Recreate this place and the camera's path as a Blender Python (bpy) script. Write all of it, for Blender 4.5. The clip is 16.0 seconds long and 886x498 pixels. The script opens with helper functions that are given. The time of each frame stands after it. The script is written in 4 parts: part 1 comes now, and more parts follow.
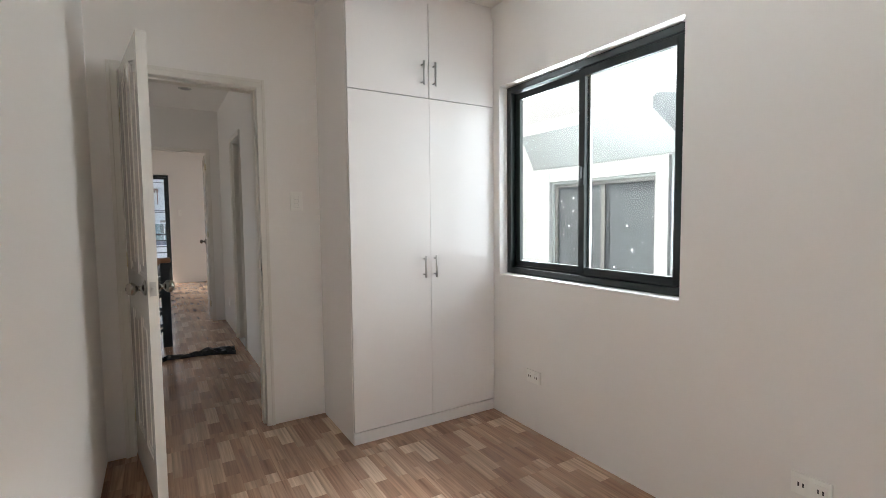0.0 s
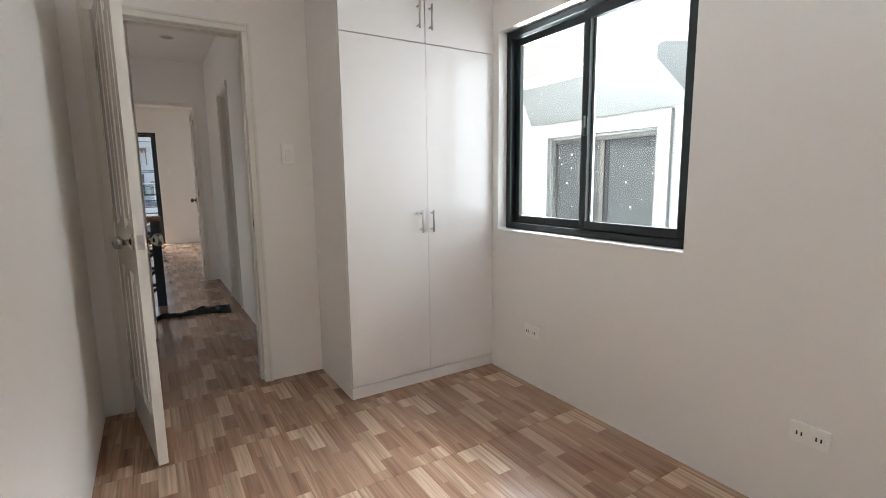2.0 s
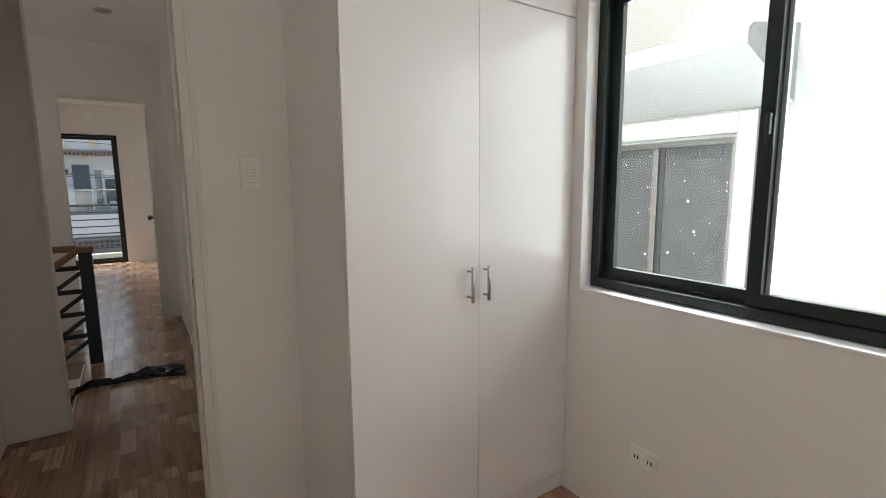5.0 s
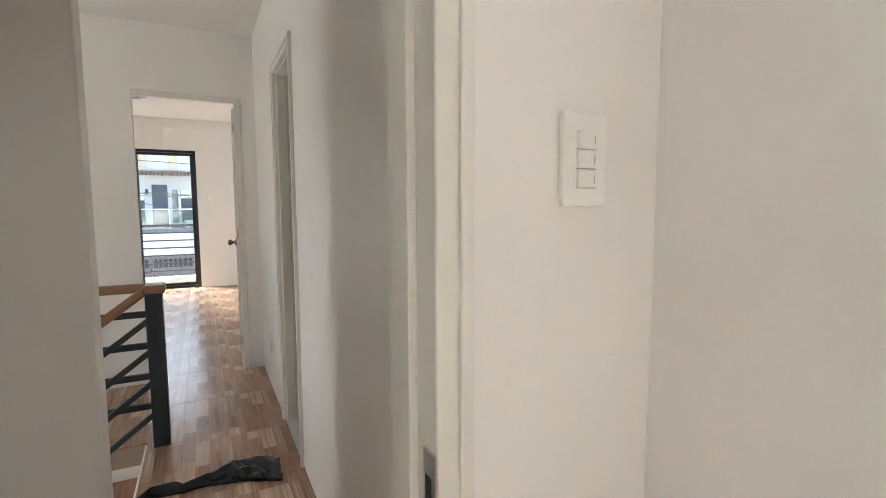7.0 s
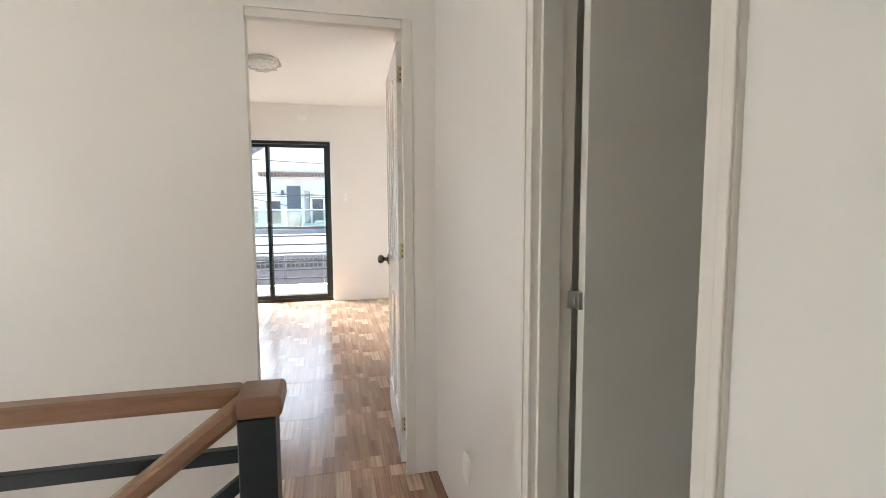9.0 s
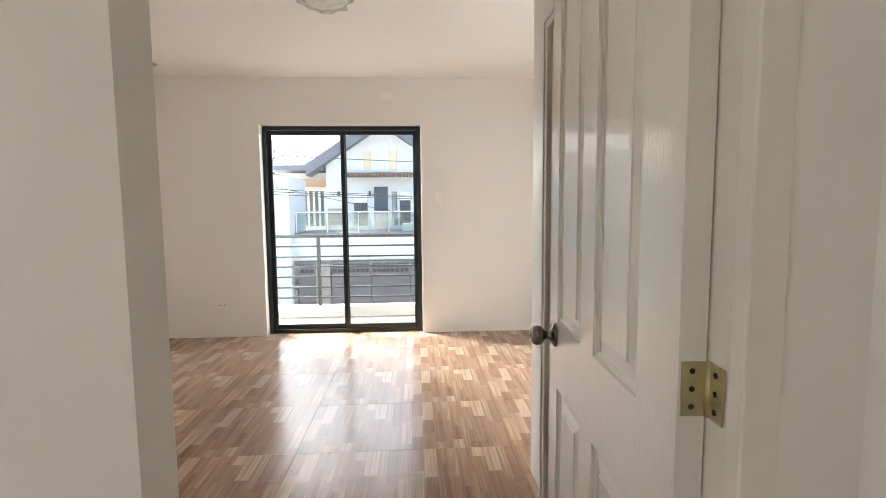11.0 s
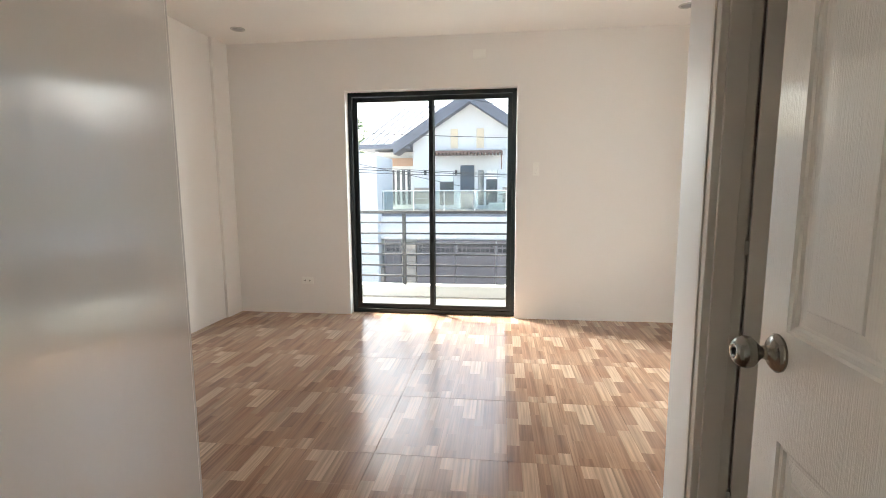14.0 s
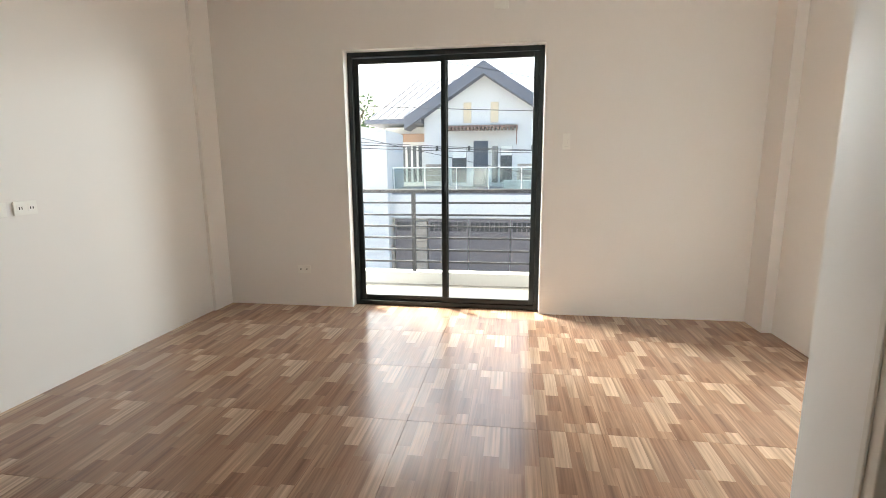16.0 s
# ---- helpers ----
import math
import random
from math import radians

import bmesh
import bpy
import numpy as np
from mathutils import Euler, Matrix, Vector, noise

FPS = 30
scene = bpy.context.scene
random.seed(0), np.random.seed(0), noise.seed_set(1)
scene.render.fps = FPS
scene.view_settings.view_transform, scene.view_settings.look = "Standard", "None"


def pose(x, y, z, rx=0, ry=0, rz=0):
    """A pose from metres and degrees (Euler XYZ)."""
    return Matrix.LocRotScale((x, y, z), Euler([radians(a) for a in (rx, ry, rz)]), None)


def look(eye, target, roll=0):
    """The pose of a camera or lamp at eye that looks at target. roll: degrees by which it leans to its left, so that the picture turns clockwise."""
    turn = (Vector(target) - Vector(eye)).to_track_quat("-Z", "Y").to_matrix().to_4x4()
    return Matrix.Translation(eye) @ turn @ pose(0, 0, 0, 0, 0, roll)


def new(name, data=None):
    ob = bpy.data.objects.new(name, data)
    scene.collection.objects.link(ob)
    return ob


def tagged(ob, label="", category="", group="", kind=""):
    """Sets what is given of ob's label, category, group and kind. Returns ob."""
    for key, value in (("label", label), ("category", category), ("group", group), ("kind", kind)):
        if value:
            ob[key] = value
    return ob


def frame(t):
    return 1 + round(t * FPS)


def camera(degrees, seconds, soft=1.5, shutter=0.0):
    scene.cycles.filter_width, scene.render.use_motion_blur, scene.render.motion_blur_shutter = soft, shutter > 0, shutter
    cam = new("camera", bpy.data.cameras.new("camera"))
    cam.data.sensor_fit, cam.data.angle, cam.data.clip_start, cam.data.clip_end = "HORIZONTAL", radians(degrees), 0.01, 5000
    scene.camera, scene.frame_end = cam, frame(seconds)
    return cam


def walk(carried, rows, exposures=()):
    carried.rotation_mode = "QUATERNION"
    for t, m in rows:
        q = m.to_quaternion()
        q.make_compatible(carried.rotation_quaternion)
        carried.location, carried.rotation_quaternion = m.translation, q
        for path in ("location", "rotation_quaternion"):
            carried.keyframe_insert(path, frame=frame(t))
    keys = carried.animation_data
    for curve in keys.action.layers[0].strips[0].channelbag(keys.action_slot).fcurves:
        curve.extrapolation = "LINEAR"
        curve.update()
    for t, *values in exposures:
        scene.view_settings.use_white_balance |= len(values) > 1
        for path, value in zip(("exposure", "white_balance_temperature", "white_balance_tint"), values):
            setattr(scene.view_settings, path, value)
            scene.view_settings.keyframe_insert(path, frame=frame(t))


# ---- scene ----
cam = camera(86.3, 16.0, soft=0.9)
PATH = [
    (0, (0.137, -0.076, 1.256), (1.172, 1.63, 1.128), -0.6),
    (0.5, (0.15, -0.041, 1.225), (1.173, 1.671, 1.07), -0.6),
    (1, (0.154, -0.021, 1.21), (1.183, 1.681, 0.998), -0.6),
    (1.5, (0.155, -0.013, 1.205), (1.19, 1.678, 0.942), -0.6),
    (2, (0.155, -0.016, 1.211), (1.199, 1.666, 0.921), -0.7),
    (2.5, (0.167, -0.013, 1.21), (1.224, 1.659, 0.912), -0.7),
    (3, (0.209, 0.008, 1.219), (1.284, 1.667, 0.918), -0.7),
    (5.5, (0.531, 1.323, 1.337), (1.621, 2.98, 1.084), -0.6),
    (6, (0.493, 1.593, 1.336), (1.579, 3.257, 1.113), -0.6),
    (6.5, (0.479, 2.024, 1.336), (1.503, 3.731, 1.136), -0.3),
    (7, (0.446, 2.428, 1.315), (1.349, 4.203, 1.13), -0.2),
    (7.5, (0.403, 2.875, 1.31), (1.161, 4.717, 1.129), 0.0),
    (8, (0.35, 3.342, 1.305), (0.968, 5.235, 1.122), -0.1),
    (10.5, (0.38, 5.615, 1.309), (0.635, 7.59, 1.133), -0.4),
    (11, (0.334, 5.97, 1.337), (0.447, 7.959, 1.161), -0.5),
    (11.5, (0.27, 6.169, 1.342), (0.271, 8.161, 1.171), -0.4),
    (12, (0.286, 6.253, 1.31), (0.176, 8.243, 1.141), -0.4),
    (12.5, (0.279, 6.298, 1.291), (0.11, 8.283, 1.115), -0.3),
    (13, (0.269, 6.348, 1.272), (0.065, 8.329, 1.085), -0.3),
    (13.5, (0.236, 6.366, 1.273), (0.02, 8.342, 1.056), -0.4),
    (14, (0.252, 6.42, 1.255), (0.012, 8.389, 1.003), -0.3),
    (14.5, (0.272, 6.57, 1.253), (0.004, 8.532, 0.969), -0.3),
    (15, (0.234, 6.721, 1.251), (-0.042, 8.678, 0.943), -0.4),
    (15.5, (0.21, 6.911, 1.251), (-0.083, 8.862, 0.919), -0.4),
    (16, (0.161, 7.004, 1.247), (-0.127, 8.953, 0.901), -0.4),
]
EXPOSURES = [(0.0, 2.8, 6450, 10), (3.0, 2.8, 6500, 10.5), (5.5, 2.4, 6800, 11), (6.0, 2.45, 6800, 11), (6.5, 2.95, 6650, 10), (7.0, 3.85, 6400, 7.5), (7.5, 4.35, 6350, 7), (8.0, 4.35, 6300, 7),
             (10.5, 3.82, 6650, 7), (11.0, 3.82, 6650, 7), (12.0, 3.82, 6600, 6.5), (14.0, 3.72, 6600, 6.5), (15.0, 3.66, 6700, 6.5), (16.0, 3.54, 6800, 6.5)]
walk(cam, [(t, look(eye, target, roll)) for t, eye, target, roll in PATH], EXPOSURES)

# ---------- world, sun ----------
SUN_TO = Vector((0.95, -0.80, -1.25)).normalized()
world = bpy.data.worlds.new("world")
scene.world = world
world.use_nodes = True
sky = world.node_tree.nodes.new("ShaderNodeTexSky")
sky.sky_type, sky.sun_disc = "NISHITA", False
sky.sun_elevation = math.asin(-SUN_TO.z)
sky.sun_rotation = math.atan2(-SUN_TO.x, -SUN_TO.y)
sky.dust_density = 5.0
world.node_tree.links.new(sky.outputs[0], world.node_tree.nodes["Background"].inputs[0])
world.node_tree.nodes["Background"].inputs[1].default_value = 0.068
sun = new("sun", bpy.data.lights.new("sun", "SUN"))
sun.data.energy, sun.data.angle, sun.data.color = 1.3, radians(0.6), (1.0, 0.95, 0.87)
sun.rotation_mode = "QUATERNION"
sun.rotation_quaternion = SUN_TO.to_track_quat("-Z", "Y")


def daylight_lamp(name, at, to, w, h, watts, color, spread=180):
    """An added area lamp, out of view, standing in for daylight at an opening."""
    ob = new(name, bpy.data.lights.new(name, "AREA"))
    ob.data.shape, ob.data.size, ob.data.size_y = "RECTANGLE", w, h
    ob.data.energy, ob.data.color, ob.data.spread = watts, color, radians(spread)
    ob.matrix_world = look(at, to)
    return ob


SKY_COLOR = (0.84, 0.93, 1.0)
daylight_lamp("daylight_at_bedroom_window", (4.15, 2.95, 3.50), (0.0, 1.00, 0.7), 2.0, 0.8, 88, SKY_COLOR)
daylight_lamp("daylight_at_bedroom_window", (2.75, 3.35, 1.55), (0.3, 0.8, 1.15), 1.0, 1.2, 26, SKY_COLOR)
# unseen lamp before the neighbour's wall; also gives the wardrobe its bright reflection
daylight_lamp("daylight_at_bedroom_window", (4.30, -0.75, 1.75), (0.0, -0.75, 1.75), 3.2, 3.0, 28, SKY_COLOR)
# unseen lamp below the sill, for light bounced off the ground
daylight_lamp("daylight_at_bedroom_window", (2.95, 2.95, 0.12), (0.6, 1.0, 2.4), 1.0, 0.5, 64, SKY_COLOR)
daylight_lamp("sky_at_balcony_door", (-3.9, 14.0, 2.20), (-0.4, 11.1, 0.85), 1.5, 1.4, 34, SKY_COLOR, 85)
daylight_lamp("sky_at_balcony_door", (3.0, 14.0, 2.20), (-0.4, 11.1, 0.70), 1.5, 1.4, 4.5, SKY_COLOR, 85)
daylight_lamp("sky_at_stair_window", (-2.50, 4.95, 1.30), (0.0, 5.0, 0.9), 0.8, 1.1, 0.42, SKY_COLOR)
# added fill light down in the stairwell, to brighten the hallway evenly
daylight_lamp("stairwell_fill", (-2.38, 4.90, -1.10), (-0.6, 4.90, 1.6), 0.9, 1.0, 1.2, SKY_COLOR)
scene.cycles.diffuse_bounces, scene.cycles.max_bounces = 10, 14


# ---------- materials ----------
def material(name, color, rough=0.5, metal=0.0, var=0.04, vscale=3.0, bump=0.0, bscale=60.0, coat=0.0, spec=0.5, stretch=(1, 1, 1), rvar=0.05):
    m = bpy.data.materials.new(name)
    m.use_nodes = True
    nt = m.node_tree
    b = nt.nodes["Principled BSDF"]
    b.inputs["Metallic"].default_value = metal
    b.inputs["Specular IOR Level"].default_value = spec
    b.inputs["Coat Weight"].default_value = coat
    b.inputs["Coat Roughness"].default_value = 0.08
    geo = nt.nodes.new("ShaderNodeNewGeometry")
    mp = nt.nodes.new("ShaderNodeMapping")
    mp.inputs["Scale"].default_value = stretch
    nt.links.new(geo.outputs["Position"], mp.inputs[0])
    big = nt.nodes.new("ShaderNodeTexNoise")
    big.inputs["Scale"].default_value, big.inputs["Detail"].default_value = vscale, 5.0
    nt.links.new(mp.outputs[0], big.inputs["Vector"])
    fine = nt.nodes.new("ShaderNodeTexNoise")
    fine.inputs["Scale"].default_value, fine.inputs["Detail"].default_value = bscale, 4.0
    nt.links.new(mp.outputs[0], fine.inputs["Vector"])
    mix = nt.nodes.new("ShaderNodeMix")
    mix.data_type = "RGBA"
    mix.inputs["A"].default_value = (*[c * (1 - var) for c in color], 1)
    mix.inputs["B"].default_value = (*[min(1, c * (1 + var)) for c in color], 1)
    nt.links.new(big.outputs["Fac"], mix.inputs["Factor"])
    nt.links.new(mix.outputs["Result"], b.inputs["Base Color"])
    mr = nt.nodes.new("ShaderNodeMapRange")
    mr.inputs["To Min"].default_value, mr.inputs["To Max"].default_value = max(0.02, rough - rvar), rough + rvar
    nt.links.new(big.outputs["Fac"], mr.inputs["Value"])
    nt.links.new(mr.outputs["Result"], b.inputs["Roughness"])
    if bump:
        bp = nt.nodes.new("ShaderNodeBump")
        bp.inputs["Strength"].default_value, bp.inputs["Distance"].default_value = bump, 0.002
        nt.links.new(fine.outputs["Fac"], bp.inputs["Height"])
        nt.links.new(bp.outputs["Normal"], b.inputs["Normal"])
    return m


WOOD_TONES = {"dark": (0.280, 0.160, 0.102), "brown": (0.325, 0.193, 0.124), "mid": (0.370, 0.228, 0.149), "light": (0.430, 0.284, 0.190), "pale": (0.490, 0.340, 0.236)}
# the print of one tile: each strip's left edge and its blocks from the near edge to the far one
TILE_PRINT = [
    (0.0, [(0.0, "dark"), (0.22, "light"), (0.66, "dark")]),
    (0.10, [(0.0, "brown"), (0.30, "dark"), (0.56, "pale")]),
    (0.21, [(0.0, "light"), (0.12, "dark"), (0.75, "brown")]),
    (0.30, [(0.0, "mid"), (0.12, "brown"), (0.55, "light")]),
    (0.38, [(0.0, "pale"), (0.15, "dark"), (0.42, "mid")]),
    (0.47, [(0.0, "mid"), (0.60, "brown")]),
    (0.52, [(0.0, "dark"), (0.10, "brown"), (0.34, "mid"), (0.85, "pale")]),
    (0.62, [(0.0, "brown"), (0.36, "dark"), (0.62, "pale")]),
    (0.73, [(0.0, "mid"), (0.20, "brown"), (0.50, "light")]),
    (0.80, [(0.0, "brown"), (0.45, "dark")]),
    (0.90, [(0.0, "mid"), (0.10, "light"), (0.55, "brown")]),
]


def wood_tile_material():
    """Glazed tile with printed wood strips, the same print on every tile."""
    m = bpy.data.materials.new("wood_print_tile")
    m.use_nodes = True
    nt = m.node_tree
    L = nt.links.new
    b = nt.nodes["Principled BSDF"]
    tc = nt.nodes.new("ShaderNodeTexCoord")
    sep = nt.nodes.new("ShaderNodeSeparateXYZ")
    L(tc.outputs["Object"], sep.inputs[0])

    def calc(op, a, c=None):
        n = nt.nodes.new("ShaderNodeMath")
        n.operation = op
        for i, v in enumerate((a, c)):
            if v is None:
                continue
            if isinstance(v, (int, float)):
                n.inputs[i].default_value = v
            else:
                L(v, n.inputs[i])
        return n.outputs[0]

    def chance(a):
        w = nt.nodes.new("ShaderNodeTexWhiteNoise")
        w.noise_dimensions = "1D"
        L(a, w.inputs["W"])
        return w.outputs["Value"]

    across = calc("DIVIDE", sep.outputs[0], TILE)
    along = calc("DIVIDE", sep.outputs[1], TILE)
    print_ = None
    for k, (edge, cells) in enumerate(TILE_PRINT):
        ramp = nt.nodes.new("ShaderNodeValToRGB")
        ramp.color_ramp.interpolation = "CONSTANT"
        el = ramp.color_ramp.elements
        el[0].position, el[0].color = 0.0, (*WOOD_TONES[cells[0][1]], 1)
        el.remove(el[1])
        for v, tone in cells[1:]:
            el.new(v).color = (*WOOD_TONES[tone], 1)
        L(along, ramp.inputs[0])
        if print_ is None:
            print_ = ramp.outputs[0]
            continue
        pick = nt.nodes.new("ShaderNodeMix")
        pick.data_type = "RGBA"
        L(calc("GREATER_THAN", across, edge), pick.inputs["Factor"])
        L(print_, pick.inputs["A"])
        L(ramp.outputs[0], pick.inputs["B"])
        print_ = pick.outputs["Result"]
    grey = nt.nodes.new("ShaderNodeRGBToBW")
    L(print_, grey.inputs[0])
    strip = calc("FLOOR", calc("MULTIPLY", across, 10.4))
    rnd = calc("ADD", calc("MULTIPLY", grey.outputs[0], 7.3), chance(calc("ADD", strip, 3.7)))
    mp = nt.nodes.new("ShaderNodeMapping")
    mp.inputs["Scale"].default_value = (80, 2.2, 1)
    L(tc.outputs["Object"], mp.inputs[0])
    addv = nt.nodes.new("ShaderNodeVectorMath")
    addv.operation = "ADD"
    cmb = nt.nodes.new("ShaderNodeCombineXYZ")
    L(calc("MULTIPLY", rnd, 40.0), cmb.inputs[1])
    L(mp.outputs[0], addv.inputs[0])
    L(cmb.outputs[0], addv.inputs[1])
    grain = nt.nodes.new("ShaderNodeTexNoise")
    grain.inputs["Scale"].default_value, grain.inputs["Detail"].default_value = 1.0, 5.0
    grain.inputs["Distortion"].default_value = 0.35
    L(addv.outputs[0], grain.inputs["Vector"])
    gr = nt.nodes.new("ShaderNodeMapRange")
    gr.inputs["From Min"].default_value, gr.inputs["From Max"].default_value = 0.25, 0.75
    gr.inputs["To Min"].default_value, gr.inputs["To Max"].default_value = 0.70, 1.32
    L(grain.outputs["Fac"], gr.inputs["Value"])
    mp2 = nt.nodes.new("ShaderNodeMapping")
    L(addv.outputs[0], mp2.inputs[0])
    mp2.inputs["Scale"].default_value = (0.34, 0.9, 1)
    bands = nt.nodes.new("ShaderNodeTexNoise")
    bands.inputs["Scale"].default_value, bands.inputs["Detail"].default_value = 1.0, 2.0
    bands.inputs["Distortion"].default_value = 0.8
    L(mp2.outputs[0], bands.inputs["Vector"])
    br_ = nt.nodes.new("ShaderNodeMapRange")
    br_.inputs["From Min"].default_value, br_.inputs["From Max"].default_value = 0.3, 0.7
    br_.inputs["To Min"].default_value, br_.inputs["To Max"].default_value = 0.84, 1.20
    L(bands.outputs["Fac"], br_.inputs["Value"])
    mul = nt.nodes.new("ShaderNodeVectorMath")
    mul.operation = "SCALE"
    L(print_, mul.inputs[0])
    L(calc("MULTIPLY", gr.outputs["Result"], br_.outputs["Result"]), mul.inputs["Scale"])
    # construction dust lying in patches
    geo = nt.nodes.new("ShaderNodeNewGeometry")
    dust = nt.nodes.new("ShaderNodeTexNoise")
    dust.inputs["Scale"].default_value, dust.inputs["Detail"].default_value = 2.2, 6.0
    L(geo.outputs["Position"], dust.inputs["Vector"])
    dm = nt.nodes.new("ShaderNodeMapRange")
    dm.inputs["From Min"].default_value, dm.inputs["From Max"].default_value = 0.42, 0.8
    dm.inputs["To Max"].default_value = 0.14
    L(dust.outputs["Fac"], dm.inputs["Value"])
    mx = nt.nodes.new("ShaderNodeMix")
    mx.data_type = "RGBA"
    mx.inputs["B"].default_value = (0.5, 0.46, 0.42, 1)
    L(dm.outputs["Result"], mx.inputs["Factor"])
    L(mul.outputs[0], mx.inputs["A"])
    L(mx.outputs["Result"], b.inputs["Base Color"])
    rr = nt.nodes.new("ShaderNodeMapRange")
    rr.inputs["From Min"].default_value, rr.inputs["From Max"].default_value = 0.3, 0.75
    rr.inputs["To Min"].default_value, rr.inputs["To Max"].default_value = 0.19, 0.28
    L(dust.outputs["Fac"], rr.inputs["Value"])
    L(rr.outputs["Result"], b.inputs["Roughness"])
    b.inputs["Specular IOR Level"].default_value = 0.55
    wav = nt.nodes.new("ShaderNodeTexNoise")
    wav.inputs["Scale"].default_value = 9.0
    L(geo.outputs["Position"], wav.inputs["Vector"])
    bp = nt.nodes.new("ShaderNodeBump")
    bp.inputs["Strength"].default_value, bp.inputs["Distance"].default_value = 0.06, 0.004
    L(wav.outputs["Fac"], bp.inputs["Height"])
    L(bp.outputs["Normal"], b.inputs["Normal"])
    return m


def glass_material(name, tint=(1, 1, 1), gloss=1.0, veil=0.0):
    m = bpy.data.materials.new(name)
    m.use_nodes = True
    nt = m.node_tree
    nt.nodes.remove(nt.nodes["Principled BSDF"])
    out = nt.nodes["Material Output"]
    tr = nt.nodes.new("ShaderNodeBsdfTransparent")
    tr.inputs[0].default_value = (*tint, 1)
    gl = nt.nodes.new("ShaderNodeBsdfGlossy")
    gl.inputs["Roughness"].default_value = 0.01
    lw = nt.nodes.new("ShaderNodeLayerWeight")
    pw = nt.nodes.new("ShaderNodeMath")
    pw.operation, pw.inputs[1].default_value = "POWER", 4.0
    nt.links.new(lw.outputs["Facing"], pw.inputs[0])
    fr = nt.nodes.new("ShaderNodeMath")
    fr.operation, fr.inputs[1].default_value, fr.inputs[2].default_value = "MULTIPLY_ADD", 0.7 * gloss, 0.03 * gloss
    nt.links.new(pw.outputs[0], fr.inputs[0])
    mix = nt.nodes.new("ShaderNodeMixShader")
    nt.links.new(fr.outputs[0], mix.inputs[0])
    nt.links.new(tr.outputs[0], mix.inputs[1])
    nt.links.new(gl.outputs[0], mix.inputs[2])
    last = mix
    if veil:
        geo = nt.nodes.new("ShaderNodeNewGeometry")
        no = nt.nodes.new("ShaderNodeTexNoise")
        no.inputs["Scale"].default_value, no.inputs["Detail"].default_value = 160.0, 4.0
        nt.links.new(geo.outputs["Position"], no.inputs["Vector"])
        mr = nt.nodes.new("ShaderNodeMapRange")
        mr.inputs["From Min"].default_value, mr.inputs["From Max"].default_value, mr.inputs["To Max"].default_value = 0.2, 0.8, veil
        nt.links.new(no.outputs["Fac"], mr.inputs["Value"])
        df = nt.nodes.new("ShaderNodeBsdfTranslucent")
        df.inputs[0].default_value = (0.7, 0.7, 0.68, 1)
        last = nt.nodes.new("ShaderNodeMixShader")
        nt.links.new(mr.outputs["Result"], last.inputs[0])
        nt.links.new(mix.outputs[0], last.inputs[1])
        nt.links.new(df.outputs[0], last.inputs[2])
    nt.links.new(last.outputs[0], out.inputs["Surface"])
    return m


TILE = 0.635
M_WALL = material("wall_paint", (0.835, 0.812, 0.782), 0.5, var=0.02, vscale=1.6, bump=0.12, bscale=90)
M_HALL = material("satin_wall_paint", (0.80, 0.78, 0.75), 0.42, spec=0.35, var=0.02, vscale=1.6, bump=0.1, bscale=14, rvar=0.05)
M_CEIL = material("ceiling_paint", (0.85, 0.83, 0.80), 0.7, var=0.02, vscale=1.2, bump=0.08, bscale=40)
M_DOOR = material("door_enamel", (0.78, 0.76, 0.71), 0.24, var=0.02, vscale=5, bump=0.4, bscale=26, stretch=(16, 16, 0.5), coat=0.3)
M_TRIM = material("trim_enamel", (0.76, 0.735, 0.68), 0.38, var=0.03, vscale=6, bump=0.15, bscale=40)
M_GLOSS = material("gloss_enamel", (0.76, 0.75, 0.72), 0.19, var=0.02, vscale=4, bump=0.35, bscale=6, coat=0.05, rvar=0.02)
M_LAM = material("white_laminate", (0.80, 0.77, 0.75), 0.13, var=0.012, vscale=2, bump=0.04, bscale=4, rvar=0.02, spec=0.24)
M_GAP = material("dark_gap", (0.03, 0.028, 0.025), 0.8)
M_ALU = material("dark_aluminium", (0.012, 0.018, 0.018), 0.38, var=0.2, vscale=20, bump=0.05, bscale=300, spec=0.45)
M_MILL = material("mill_aluminium", (0.55, 0.55, 0.54), 0.35, metal=0.8, var=0.08, vscale=30)
M_NICKEL = material("satin_nickel", (0.29, 0.28, 0.25), 0.2, metal=1.0, var=0.1, vscale=40)
M_STEEL = material("brushed_steel", (0.55, 0.54, 0.52), 0.36, metal=1.0, var=0.08, vscale=60, stretch=(1, 1, 12))
M_BRASS = material("worn_brass", (0.58, 0.52, 0.34), 0.36, metal=1.0, var=0.2, vscale=35, bump=0.1, bscale=120)
M_PLAST = material("white_plastic", (0.88, 0.87, 0.83), 0.36, var=0.01)
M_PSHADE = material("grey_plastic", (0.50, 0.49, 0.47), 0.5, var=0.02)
M_SLOT = material("socket_slot", (0.02, 0.02, 0.02), 0.6)
M_IRON = material("blue_black_iron", (0.012, 0.018, 0.022), 0.38, var=0.2, vscale=25, bump=0.1, bscale=150)
M_RAILW = material("varnished_handrail_wood", (0.235, 0.118, 0.058), 0.36, var=0.3, vscale=9, stretch=(1, 8, 8), bump=0.1, bscale=40, coat=0.3)
M_BAG = material("black_plastic_film", (0.007, 0.010, 0.012), 0.2, var=0.3, vscale=20, spec=0.4, bump=0.7, rvar=0.03, bscale=45)
M_GROUT = material("grout", (0.34, 0.27, 0.21), 0.85, var=0.15, vscale=8)
M_TILE = wood_tile_material()
M_WTILE = material("white_tile", (0.75, 0.75, 0.74), 0.15, var=0.02)
